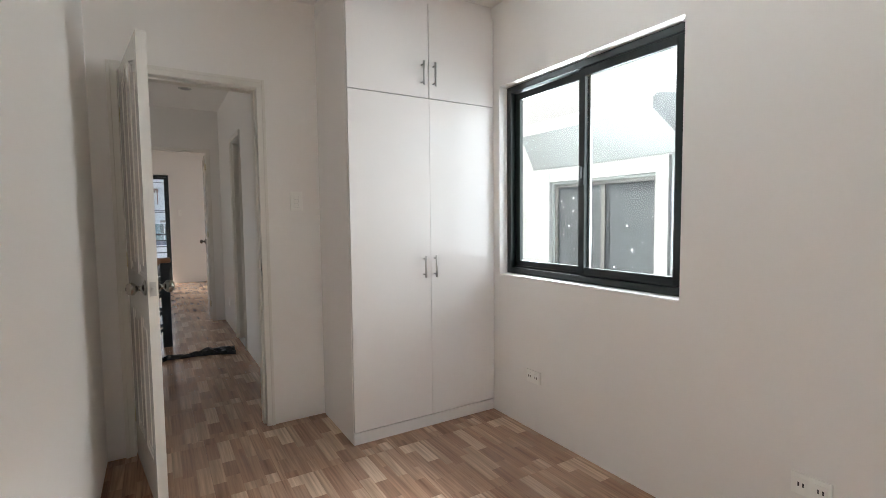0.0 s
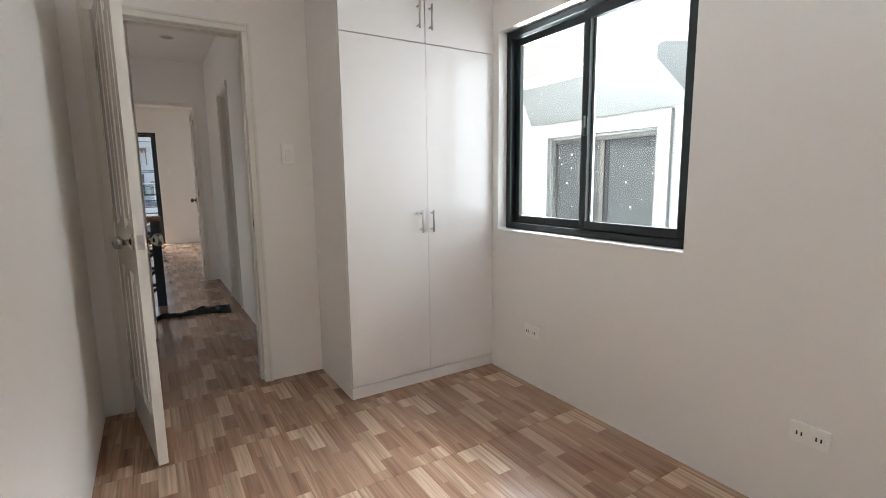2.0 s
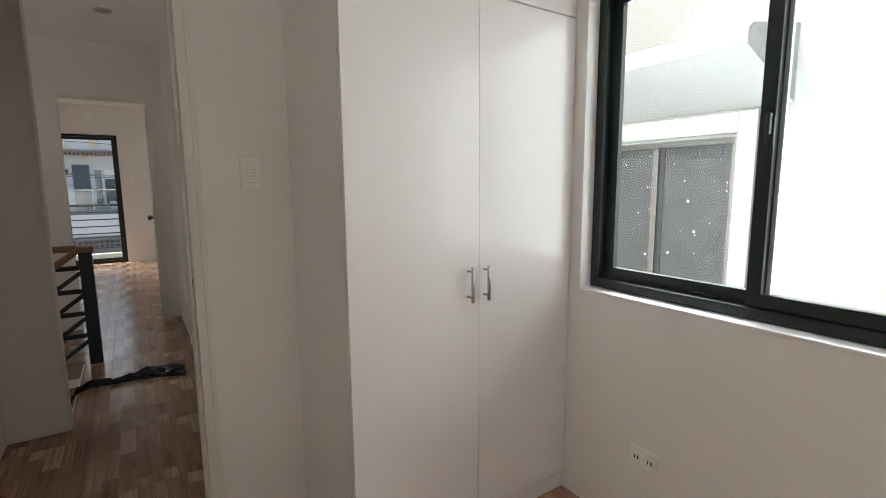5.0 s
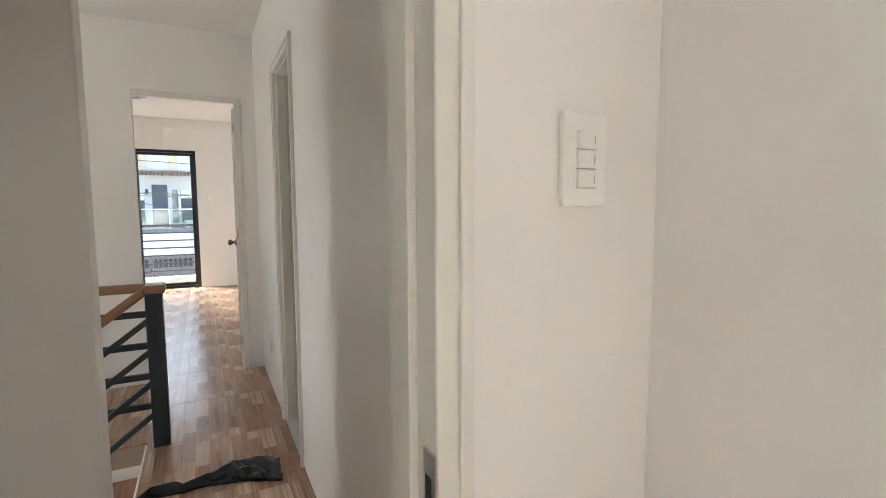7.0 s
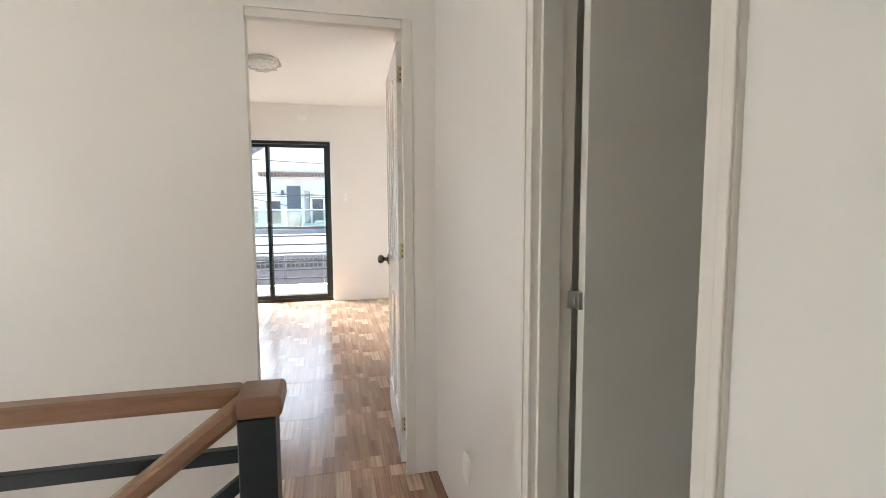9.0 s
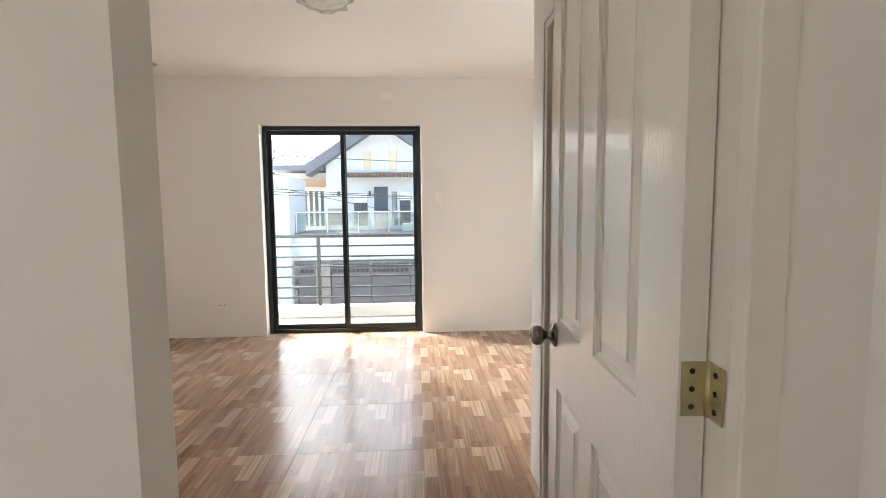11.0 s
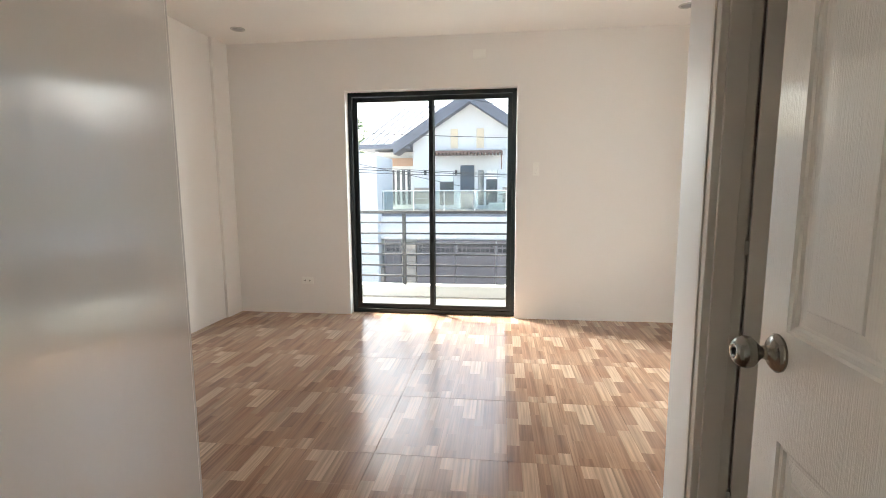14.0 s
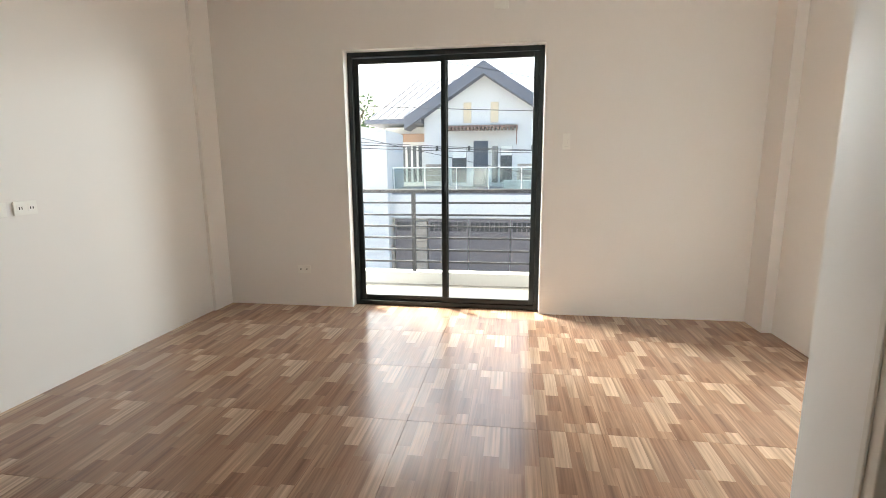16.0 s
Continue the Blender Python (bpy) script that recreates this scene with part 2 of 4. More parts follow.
M_GREY = material("grey_skim", (0.34, 0.34, 0.35), 0.6, var=0.25, vscale=7, bump=0.2, bscale=30)
# faint dust on the balcony panes, also putting the outdoor haze into the glass
M_GLASS = glass_material("clear_glass", (0.97, 0.985, 0.98), 0.9, veil=0.008)
M_GLASSD = glass_material("dusty_glass", (0.96, 0.98, 0.97), 0.9)
M_CONC = material("white_render", (0.72, 0.72, 0.71), 0.8, var=0.04, vscale=1.2, bump=0.2, bscale=60)
# white render, its base colour darkened to offset the strong light on it
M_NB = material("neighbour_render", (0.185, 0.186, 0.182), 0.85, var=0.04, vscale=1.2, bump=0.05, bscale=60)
# kerb render darkened in the base colour, against too much light on it
M_KERB = material("darkened_kerb_render", (0.40, 0.39, 0.37), 0.8, var=0.1, vscale=2.5, bump=0.2, bscale=60)
# mill aluminium darkened in colour so the sunlit frame doesn't burn out
M_MILLD = material("darkened_mill_aluminium", (0.085, 0.08, 0.074), 0.5, metal=0.3, var=0.15, vscale=30)
# pale tile; the balcony's shade is put into its darker base colour
M_BALC = material("darkened_balcony_tile", (0.19, 0.178, 0.16), 0.6, var=0.1, vscale=4)
M_GRAYR = material("grey_painted_rail", (0.026, 0.025, 0.027), 0.5, var=0.15, vscale=20, spec=0.3)
M_SLATE = material("slate_blue_fascia", (0.13, 0.14, 0.17), 0.6, var=0.1)
M_ROOF = material("pale_metal_roof", (0.58, 0.545, 0.51), 0.5, var=0.1, vscale=2)
M_TAN = material("tan_shutter", (0.70, 0.59, 0.42), 0.6, var=0.08)
M_BLUE = material("dark_blue_door", (0.03, 0.055, 0.09), 0.4, var=0.2, vscale=3)
M_DGLASS = material("dark_far_glass", (0.07, 0.085, 0.095), 0.08, var=0.6, vscale=2.5, spec=0.8)
M_GATE = material("brown_grey_gate", (0.16, 0.14, 0.145), 0.55, var=0.12, vscale=3)
M_GATEH = material("gate_dark_opening", (0.02, 0.02, 0.022), 0.6)
M_STONE = material("stone_cladding", (0.36, 0.31, 0.26), 0.8, var=0.3, vscale=6, bump=0.5, bscale=20)
M_WOODF = material("orange_wood_fascia", (0.42, 0.26, 0.17), 0.6, var=0.2, vscale=3, stretch=(1, 1, 12))
M_CANOPY = material("brown_canopy", (0.22, 0.14, 0.11), 0.6, var=0.15)
M_ROAD = material("asphalt", (0.06, 0.06, 0.06), 0.85, var=0.2, vscale=3, bump=0.4, bscale=90)
M_GROUND = material("pale_concrete_ground", (0.42, 0.40, 0.37), 0.85, var=0.15, vscale=1.0)
M_LEAF = material("leaf_green", (0.07, 0.12, 0.045), 0.6, var=0.5, vscale=8)
M_BARK = material("bark", (0.12, 0.09, 0.06), 0.9, var=0.3, vscale=10)
M_CABLE = material("black_cable", (0.03, 0.03, 0.032), 0.6)
M_NGLASS = material("grey_tinted_glass", (0.038, 0.041, 0.043), 0.5, var=0.35, vscale=5, spec=0.15)
M_FILM = material("torn_protective_film", (0.010, 0.011, 0.013), 0.4, var=0.2, vscale=30)
M_BGLASS = glass_material("balustrade_glass", (0.78, 0.86, 0.85), 1.0, veil=0.15)


# ---------- building helpers ----------
def cuboid(bm, a, b):
    """An axis-aligned box between two corners."""
    x0, x1 = sorted((a[0], b[0]))
    y0, y1 = sorted((a[1], b[1]))
    z0, z1 = sorted((a[2], b[2]))
    v = [bm.verts.new(p) for p in ((x0, y0, z0), (x1, y0, z0), (x1, y1, z0), (x0, y1, z0), (x0, y0, z1), (x1, y0, z1), (x1, y1, z1), (x0, y1, z1))]
    return [bm.faces.new([v[i] for i in f]) for f in ((3, 2, 1, 0), (4, 5, 6, 7), (0, 1, 5, 4), (1, 2, 6, 5), (2, 3, 7, 6), (3, 0, 4, 7))]


def boxes(*pairs, bevel=0.0, seg=2):
    bm = bmesh.new()
    for a, b in pairs:
        cuboid(bm, a, b)
    if bevel:
        bmesh.ops.bevel(bm, geom=bm.edges[:], offset=bevel, segments=seg, affect="EDGES", profile=0.5)
    return bm


def lathe(profile, axis="Z", steps=28, at=(0, 0, 0)):
    """A turned body from (radius, along) pairs."""
    bm = bmesh.new()
    rings = []
    for r, h in profile:
        ring = []
        for i in range(steps):
            a = 2 * math.pi * i / steps
            p = Vector((max(r, 1e-4) * math.cos(a), max(r, 1e-4) * math.sin(a), h))
            if axis == "X":
                p = Vector((p.z, p.x, p.y))
            elif axis == "Y":
                p = Vector((p.y, p.z, p.x))
            ring.append(bm.verts.new(p + Vector(at)))
        rings.append(ring)
    for r0, r1 in zip(rings, rings[1:]):
        for i in range(steps):
            bm.faces.new((r0[i], r0[(i + 1) % steps], r1[(i + 1) % steps], r1[i]))
    bm.faces.new(rings[0][::-1])
    bm.faces.new(rings[-1])
    for f in bm.faces:
        f.smooth = True
    return bm


def tube(points, radius, steps=10, smooth=True):
    """A round bar through points."""
    bm = bmesh.new()
    pts = [Vector(p) for p in points]
    rings = []
    for i, p in enumerate(pts):
        d = (pts[min(i + 1, len(pts) - 1)] - pts[max(i - 1, 0)]).normalized()
        u = d.cross(Vector((0, 0, 1)) if abs(d.z) < 0.95 else Vector((1, 0, 0))).normalized()
        w = d.cross(u)
        rings.append([bm.verts.new(p + radius * (math.cos(2 * math.pi * k / steps) * u + math.sin(2 * math.pi * k / steps) * w)) for k in range(steps)])
    for r0, r1 in zip(rings, rings[1:]):
        for k in range(steps):
            f = bm.faces.new((r0[k], r0[(k + 1) % steps], r1[(k + 1) % steps], r1[k]))
            f.smooth = smooth
    bm.faces.new(rings[0][::-1])
    bm.faces.new(rings[-1])
    return bm


def mesh_of(name, bm, mat):
    bmesh.ops.recalc_face_normals(bm, faces=bm.faces[:])
    me = bpy.data.meshes.new(name)
    bm.to_mesh(me)
    bm.free()
    me.materials.append(mat)
    return me


def part(name, bm, mat, parent, label=""):
    ob = new(name, mesh_of(name, bm, mat))
    ob.parent = parent
    return tagged(ob, label)


def thing(name, bm, mat, label, category, group="", kind=""):
    return tagged(new(name, mesh_of(name, bm, mat)), label, category, group, kind)


def holder(name, at, label, category, group="", kind="", rz=0.0):
    ob = new(name)
    ob.matrix_world = pose(*at, 0, 0, rz)
    ob.empty_display_size = 0.1
    return tagged(ob, label, category, group, kind)


def structure(name, bm, mat, label, category="wall"):
    return thing(name, bm, mat, label, category, kind="structure")


# ---------- the shell ----------
structure("wall_bedroom_back", boxes(((-0.28, -1.55, -0.12), (2.15, -1.40, 2.8))), M_WALL, "plain white painted bedroom back wall")
structure("wall_bedroom_left", boxes(((-0.28, -1.40, -0.12), (-0.13, 2.90, 2.8))), M_WALL, "white painted bedroom side wall beside the door")
structure("wall_bedroom_window", boxes(
    ((2.0, -1.40, -0.12), (2.15, 1.09, 2.8)), ((2.0, 2.30, -0.12), (2.15, 5.60, 2.8)),
    ((2.0, 1.09, -0.12), (2.15, 2.30, 0.905)), ((2.0, 1.09, 2.07), (2.15, 2.30, 2.8))), M_WALL, "white painted bedroom wall with a square window opening")
structure("wall_bedroom_door", boxes(
    ((-0.28, 2.90, -0.12), (-0.047, 3.0, 2.8)), ((0.718, 2.90, -0.12), (2.0, 3.0, 2.8)), ((-0.047, 2.90, 2.077), (0.718, 3.0, 2.8))),
    M_WALL, "white painted wall with the bedroom doorway")
structure("ceiling_bedroom", boxes(((-0.28, -1.55, 2.575), (2.15, 2.95, 2.70))), M_CEIL, "flat white bedroom ceiling", "ceiling")
structure("ceiling_hall", boxes(((-2.6, 2.95, 2.61), (0.9, 6.57, 2.72))), M_CEIL, "flat white hallway ceiling", "ceiling")
structure("ceiling_front_room", boxes(((-2.6, 6.57, 2.66), (2.25, 11.05, 2.78))), M_CEIL, "flat white front room ceiling", "ceiling")
structure("wall_hall_left", boxes(((-0.28, 3.0, -3.0), (-0.13, 4.20, 2.8))), M_HALL, "white satin painted hallway side wall")
structure("wall_hall_stub", boxes(((-2.45, 4.20, -3.0), (0.135, 4.30, 2.8)), bevel=0.004), M_HALL, "white satin painted cross wall ending at the stairwell")
structure("wall_hall_right", boxes(
    ((0.85, 3.0, -0.12), (0.95, 4.77, 2.8)), ((0.85, 5.41, -0.12), (0.95, 6.47, 2.8)), ((0.85, 4.77, 2.12), (0.95, 5.41, 2.8))),
    M_HALL, "white satin painted hallway wall with the bathroom doorway")
structure("wall_front_room_door", boxes(
    ((-2.60, 6.47, -3.0), (0.036, 6.545, 2.8)), ((-2.60, 6.545, -3.0), (-0.062, 6.61, 2.8)), ((0.745, 6.47, -0.12), (0.95, 6.61, 2.8)), ((0.036, 6.47, 2.14), (0.745, 6.61, 2.8)), ((-0.062, 6.545, 2.14), (0.036, 6.61, 2.8))),
    M_HALL, "white painted wall with the front room doorway")
structure("wall_stair_end", boxes(((-2.60, 4.20, -3.0), (-2.45, 6.47, 0.75)), ((-2.60, 4.20, 1.85), (-2.45, 6.47, 2.8)), ((-2.60, 4.20, 0.75), (-2.45, 4.55, 1.85)), ((-2.60, 5.35, 0.75), (-2.45, 6.47, 1.85))), M_HALL, "white painted end wall with a stair window opening")
structure("wall_below_landing", boxes(((-2.45, 5.43, -3.0), (0.85, 5.50, -0.12)), ((0.12, 4.30, -3.0), (0.20, 5.43, -0.12))), M_WALL, "white wall of the stairwell under the landing")
structure("floor_lower", boxes(((-2.6, 3.0, -3.1), (0.9, 6.67, -3.0))), M_WTILE, "pale tiled lower floor at the foot of the stairs", "floor")
structure("wall_bath_partition", boxes(((0.95, 5.50, -0.12), (2.0, 5.60, 2.8)), ((0.95, 3.0, 2.45), (2.0, 5.50, 2.55))), M_WALL, "plain white bathroom wall and ceiling")
structure("floor_bathroom", boxes(((0.85, 3.0, -0.1), (2.0, 5.50, -0.006))), M_WTILE, "white tiled bathroom floor", "floor")
structure("wall_front_room_bath", boxes(
    ((0.90, 6.61, -0.12), (1.0, 7.30, 2.8)), ((0.90, 8.015, -0.12), (1.0, 8.24, 2.8)), ((0.90, 7.30, 2.12), (1.0, 8.015, 2.8))),
    M_HALL, "white painted partition with the second bathroom doorway")
structure("wall_front_bath_end", boxes(((1.0, 8.14, -0.12), (2.09, 8.24, 2.8))), M_HALL, "white painted end wall of the second bathroom")
structure("wall_front_bath_back", boxes(((1.0, 6.57, -0.12), (2.09, 6.67, 2.8))), M_WALL, "plain white back wall of the second bathroom")
structure("floor_bathroom_front", boxes(((0.90, 6.67, -0.1), (2.09, 8.14, -0.006))), M_WTILE, "white tiled floor of the second bathroom", "floor")
structure("ceiling_bathroom_front", boxes(((1.0, 6.67, 2.45), (2.09, 8.14, 2.55))), M_WALL, "flat white ceiling of the second bathroom", "ceiling")
structure("wall_front_room_right", boxes(((2.09, 5.60, -0.12), (2.24, 11.15, 2.8)), ((2.015, 10.69, -0.12), (2.09, 10.95, 2.7))), M_WALL, "white painted side wall with a shallow corner column")
structure("wall_front_room_left", boxes(((-2.60, 6.61, -0.12), (-2.445, 11.15, 2.8)), ((-2.445, 10.70, -0.12), (-2.417, 10.95, 2.7))), M_WALL, "white painted side wall with a shallow corner column")
structure("wall_front", boxes(
    ((-2.445, 10.95, -0.12), (-1.245, 11.15, 2.8)), ((0.395, 10.95, -0.12), (2.09, 11.15, 2.8)), ((-1.245, 10.95, 2.19), (0.395, 11.15, 2.8))),
    M_WALL, "white painted front wall with the balcony doorway")


# ---------- tiled floors ----------
def tiled_floor(name, rects, label, ux, uy, pitch):
    """A grout bed with a separate tile object for each tile, cut at the walls; (ux, uy): a joint crossing."""
    k_ = pitch / TILE
    bed = bmesh.new()
    for x0, y0, x1, y1 in rects:
        cuboid(bed, (x0, y0, -0.12), (x1, y1, -0.006))
    floor = structure(name, bed, M_GROUT, label, "floor")
    cache = {}
    for x0, y0, x1, y1 in rects:
        for i in range(math.floor((x0 - ux) / pitch), math.ceil((x1 - ux) / pitch)):
            for j in range(math.floor((y0 - uy) / pitch), math.ceil((y1 - uy) / pitch)):
                ox, oy = ux + i * pitch, uy + j * pitch
                a = (round(max((x0 - ox) / k_, 0.0008), 4), round(max((y0 - oy) / k_, 0.0008), 4), round(min((x1 - ox) / k_, TILE - 0.0008), 4), round(min((y1 - oy) / k_, TILE - 0.0008), 4))
                if a[2] - a[0] < 0.004 or a[3] - a[1] < 0.004:
                    continue
                if a not in cache:
                    bm = bmesh.new()
                    e = 0.0004
                    lo = [bm.verts.new(p) for p in ((a[0], a[1], -0.008), (a[2], a[1], -0.008), (a[2], a[3], -0.008), (a[0], a[3], -0.008))]
                    mi = [bm.verts.new(p) for p in ((a[0], a[1], -e), (a[2], a[1], -e), (a[2], a[3], -e), (a[0], a[3], -e))]
                    up = [bm.verts.new(p) for p in ((a[0] + e, a[1] + e, 0), (a[2] - e, a[1] + e, 0), (a[2] - e, a[3] - e, 0), (a[0] + e, a[3] - e, 0))]
                    bm.faces.new(up)
                    for q, r in ((lo, mi), (mi, up)):
                        for k in range(4):
                            bm.faces.new((q[k], q[(k + 1) % 4], r[(k + 1) % 4], r[k]))
                    cache[a] = mesh_of("tile", bm, M_TILE)
                t = new("tile", cache[a])
                t.location = (ox, oy, random.uniform(-0.0004, 0.0004))
                t.scale = (k_, k_, 1)
                t.parent = floor
    return floor


# ---------- doors ----------
def panel_leaf(w, h, t, panels):
    """A moulded leaf: x 0..w, y 0..t, z 0..h; panels are rectangles (x0, z0, x1, z1), on both faces."""
    bm = bmesh.new()
    xs = sorted({0, w, *[p[0] for p in panels], *[p[2] for p in panels]})
    zs = sorted({0, h, *[p[1] for p in panels], *[p[3] for p in panels]})
    for y, s in ((0.0, 1), (t, -1)):
        for x0, x1 in zip(xs, xs[1:]):
            for z0, z1 in zip(zs, zs[1:]):
                inside = any(p[0] <= x0 and x1 <= p[2] and p[1] <= z0 and z1 <= p[3] for p in panels)
                loops = [(0, 0)] if not inside else [(0, 0), (0.003, 0.005), (0.010, 0.006), (0.014, 0.010), (0.020, 0.010), (0.046, 0.005), (0.0475, 0.002), (0.050, 0.0015)]
                rings = []
                for inset, deep in loops:
                    rings.append([bm.verts.new((x, y + s * deep, z)) for x, z in (
                        (x0 + inset, z0 + inset), (x1 - inset, z0 + inset), (x1 - inset, z1 - inset), (x0 + inset, z1 - inset))])
                for q, r in zip(rings, rings[1:]):
                    for k in range(4):
                        bm.faces.new((q[k], q[(k + 1) % 4], r[(k + 1) % 4], r[k]))
                bm.faces.new(rings[-1])
    # the upper panels' tops rise towards the middle of the leaf
    crown = max(p[3] for p in panels)
    for v in bm.verts:
        if crown - 0.06 < v.co.z < crown + 0.001 and 0.01 < v.co.x < w - 0.01:
            v.co.z += 0.06 * max(0.0, 1 - abs(v.co.x - w / 2) / (w * 0.37))
    bmesh.ops.remove_doubles(bm, verts=bm.verts[:], dist=1e-5)
    edge = [e for e in bm.edges if len(e.link_faces) == 1]
    lo = [e for e in edge if e.verts[0].co.y < t / 2]
    hi = [e for e in edge if e.verts[0].co.y > t / 2]
    bmesh.ops.bridge_loops(bm, edges=lo + hi)
    return bm


KNOB = [(0.033, 0.0), (0.033, 0.004), (0.026, 0.010), (0.013, 0.014), (0.011, 0.028), (0.018, 0.034), (0.026, 0.042), (0.028, 0.052), (0.025, 0.062), (0.018, 0.069), (0.007, 0.070), (0.006, 0.067)]


def hinge(parent, z):
    """A butt hinge at the leaf's hinged edge: knuckle, leaf plate, jamb plate, screw heads."""
    h = part("hinge", tube([(-0.004, -0.004, z - 0.038), (-0.004, -0.004, z + 0.038)], 0.006, 12), M_BRASS, parent, "brass hinge with three screws in each plate")
    part("hinge_leaf", boxes(((-0.0024, 0.0, z - 0.038), (-0.0002, 0.034, z + 0.038))), M_BRASS, h)
    part("hinge_leaf", boxes(((-0.038, -0.0032, z - 0.038), (-0.005, -0.0008, z + 0.038))), M_BRASS, h)
    for dz in (-0.025, 0.0, 0.025):
        part("screw", lathe([(0.004, -0.0032), (0.004, -0.0020)], "X", 10, (0, 0.02, z + dz)), M_GAP, h)
        part("screw", lathe([(0.004, -0.0005), (0.004, 0.0008)], "Y", 10, (-0.022, -0.0002, z + dz)), M_GAP, h)
    return h


def panel_door(name, at, rz, label, width=0.675, height=2.02):
    door = holder(name, at, label, "door", kind="structure", rz=rz)
    part("leaf", panel_leaf(width, height, 0.038, [(a * width, z0, b * width, z1) for a, b in ((0.180, 0.480), (0.600, 0.890)) for z0, z1 in ((0.20, 0.82), (1.01, 1.92))]), M_DOOR, door)
    kz, kx = 0.975 - at[2], width - 0.062
    for s, y0 in ((-1, 0.0), (1, 0.038)):
        k = part("knob", lathe([(r, s * h) for r, h in KNOB], "Y", 28, (kx, y0, kz)), M_NICKEL, door, "satin nickel round door knob")
        part("keyhole", boxes(((kx - 0.0015, y0 + s * 0.066, kz - 0.006), (kx + 0.0015, y0 + s * 0.0715, kz + 0.006))), M_SLOT, k)
    lp = part("latch_plate", boxes(((width - 0.001, 0.007, kz - 0.03), (width + 0.0015, 0.031, kz + 0.03))), M_STEEL, door, "steel latch plate")
    part("latch", boxes(((width, 0.013, kz - 0.008), (width + 0.008, 0.025, kz + 0.008)), bevel=0.002), M_STEEL, lp)
    return door


# bedroom door, opened inwards beside the side wall
door_1 = panel_door("door_1", (0.004, 2.897, 0.008), -82, "white moulded four-panel door standing open against the bedroom wall")
for hz in (0.22, 1.05, 1.80):
    hinge(door_1, hz)
# front room door, opened inwards against the partition
door_2 = panel_door("door_2", (0.725, 6.574, 0.008), 87, "white moulded four-panel door standing open into the front room", 0.745, 2.07)
for hz in (0.20, 1.08, 1.92):
    hinge(door_2, hz)


# flush leaf folded back on the other side of the doorway
door_6 = holder("door_6", (0.012, 6.567, 0.008), "glossy white flush door leaf folded back beside the doorway", "door", kind="structure", rz=117.0)
part("leaf", boxes(((0.0, 0.0, 0.0), (0.688, 0.034, 2.08)), bevel=0.002), M_GLOSS, door_6)
part("lipping", boxes(((0.690, 0.0, 0.0), (0.712, 0.034, 2.08)), bevel=0.002), M_GLOSS, door_6)
part("groove", boxes(((0.686, 0.003, 0.0), (0.692, 0.031, 2.078))), M_GAP, door_6)


def flat_door(name, at, rz, label, w, h):
    door = holder(name, at, label, "door", kind="structure", rz=rz)
    part("leaf", boxes(((0, 0, 0), (w, 0.035, h)), bevel=0.002), M_TRIM, door)
    for hz in (0.22, 1.05, 1.82):
        hg = part("hinge", boxes(((-0.012, 0.006, hz - 0.022), (0.0, 0.026, hz + 0.022)), bevel=0.001), M_STEEL, door, "steel hinge")
        part("hinge_leaf", boxes(((-0.03, 0.027, hz - 0.022), (-0.008, 0.030, hz + 0.022))), M_STEEL, hg)
    return door


flat_door("door_3", (0.965, 5.322, 0.02), -4, "plain white bathroom door standing open", 0.52, 2.03)
flat_door("door_4", (1.008, 7.955, 0.02), -20, "plain white door of the second bathroom standing open", 0.60, 2.03)


def door_frame(name, label, face, lo, hi, top, d0, d1, w=0.047, stop=None, proud=0.0):
    """Two posts and a head round an opening lo..hi; face 'y' for a wall across y, 'x' for one across x; d0..d1 its depth."""
    fr = holder(name, (0, 0, 0), label, "door frame", kind="structure")

    def b(u0, u1, z0, z1, e0, e1):
        return ((u0, e0, z0), (u1, e1, z1)) if face == "y" else ((e0, u0, z0), (e1, u1, z1))
    for u0, u1 in ((lo - w, lo), (hi, hi + w)):
        post = part("post", boxes(b(u0, u1, 0, top, d0, d1), bevel=0.003), M_TRIM, fr)
        if stop:
            s = (lo, lo + 0.012) if u0 < lo else (hi - 0.012, hi)
            part("door_stop", boxes(b(s[0], s[1], 0, top - 0.0, stop[0], stop[1]), bevel=0.002), M_TRIM, post)
    head = part("head", boxes(b(lo - w, hi + w, top, top + w, d0, d1), bevel=0.003), M_TRIM, fr)
    if stop:
        part("door_stop", boxes(b(lo + 0.012, hi - 0.012, top - 0.012, top, stop[0], stop[1]), bevel=0.002), M_TRIM, head)
    if proud:
        # a thin moulding on the face of the frame
        for u0, u1, z0, z1 in ((lo - w, lo - w + 0.018, 0, top + w), (hi + w - 0.018, hi + w, 0, top + w), (lo - w + 0.018, hi + w - 0.018, top + w - 0.018, top + w)):
            part("moulding", boxes(b(u0, u1, z0, z1, d0 - proud, d0), bevel=0.003), M_TRIM, fr)
    return fr


f1 = door_frame("trim_bedroom_door", "cream painted wooden door frame of the bedroom", "y", 0.0, 0.671, 2.030, 2.888, 3.006, stop=(2.938, 3.002), proud=0.006)
sp = part("strike_plate", boxes(((0.668, 2.886, 0.925), (0.6708, 2.918, 1.03))), M_STEEL, f1, "steel strike plate")
part("strike_hole", boxes(((0.6675, 2.896, 0.955), (0.6685, 2.912, 1.0))), M_SLOT, sp)
f2 = holder("trim_front_room_door", (0, 0, 0), "cream painted wooden door frame of the front room", "door frame", kind="structure")
part("post", boxes(((0.698, 6.464, 0), (0.744, 6.492, 2.139)), bevel=0.003), M_TRIM, f2)
part("head", boxes(((0.037, 6.474, 2.10), (0.697, 6.520, 2.139)), bevel=0.003), M_TRIM, f2)
part("rebate", boxes(((0.7285, 6.493, 0), (0.744, 6.613, 2.098)), bevel=0.001), M_TRIM, f2)
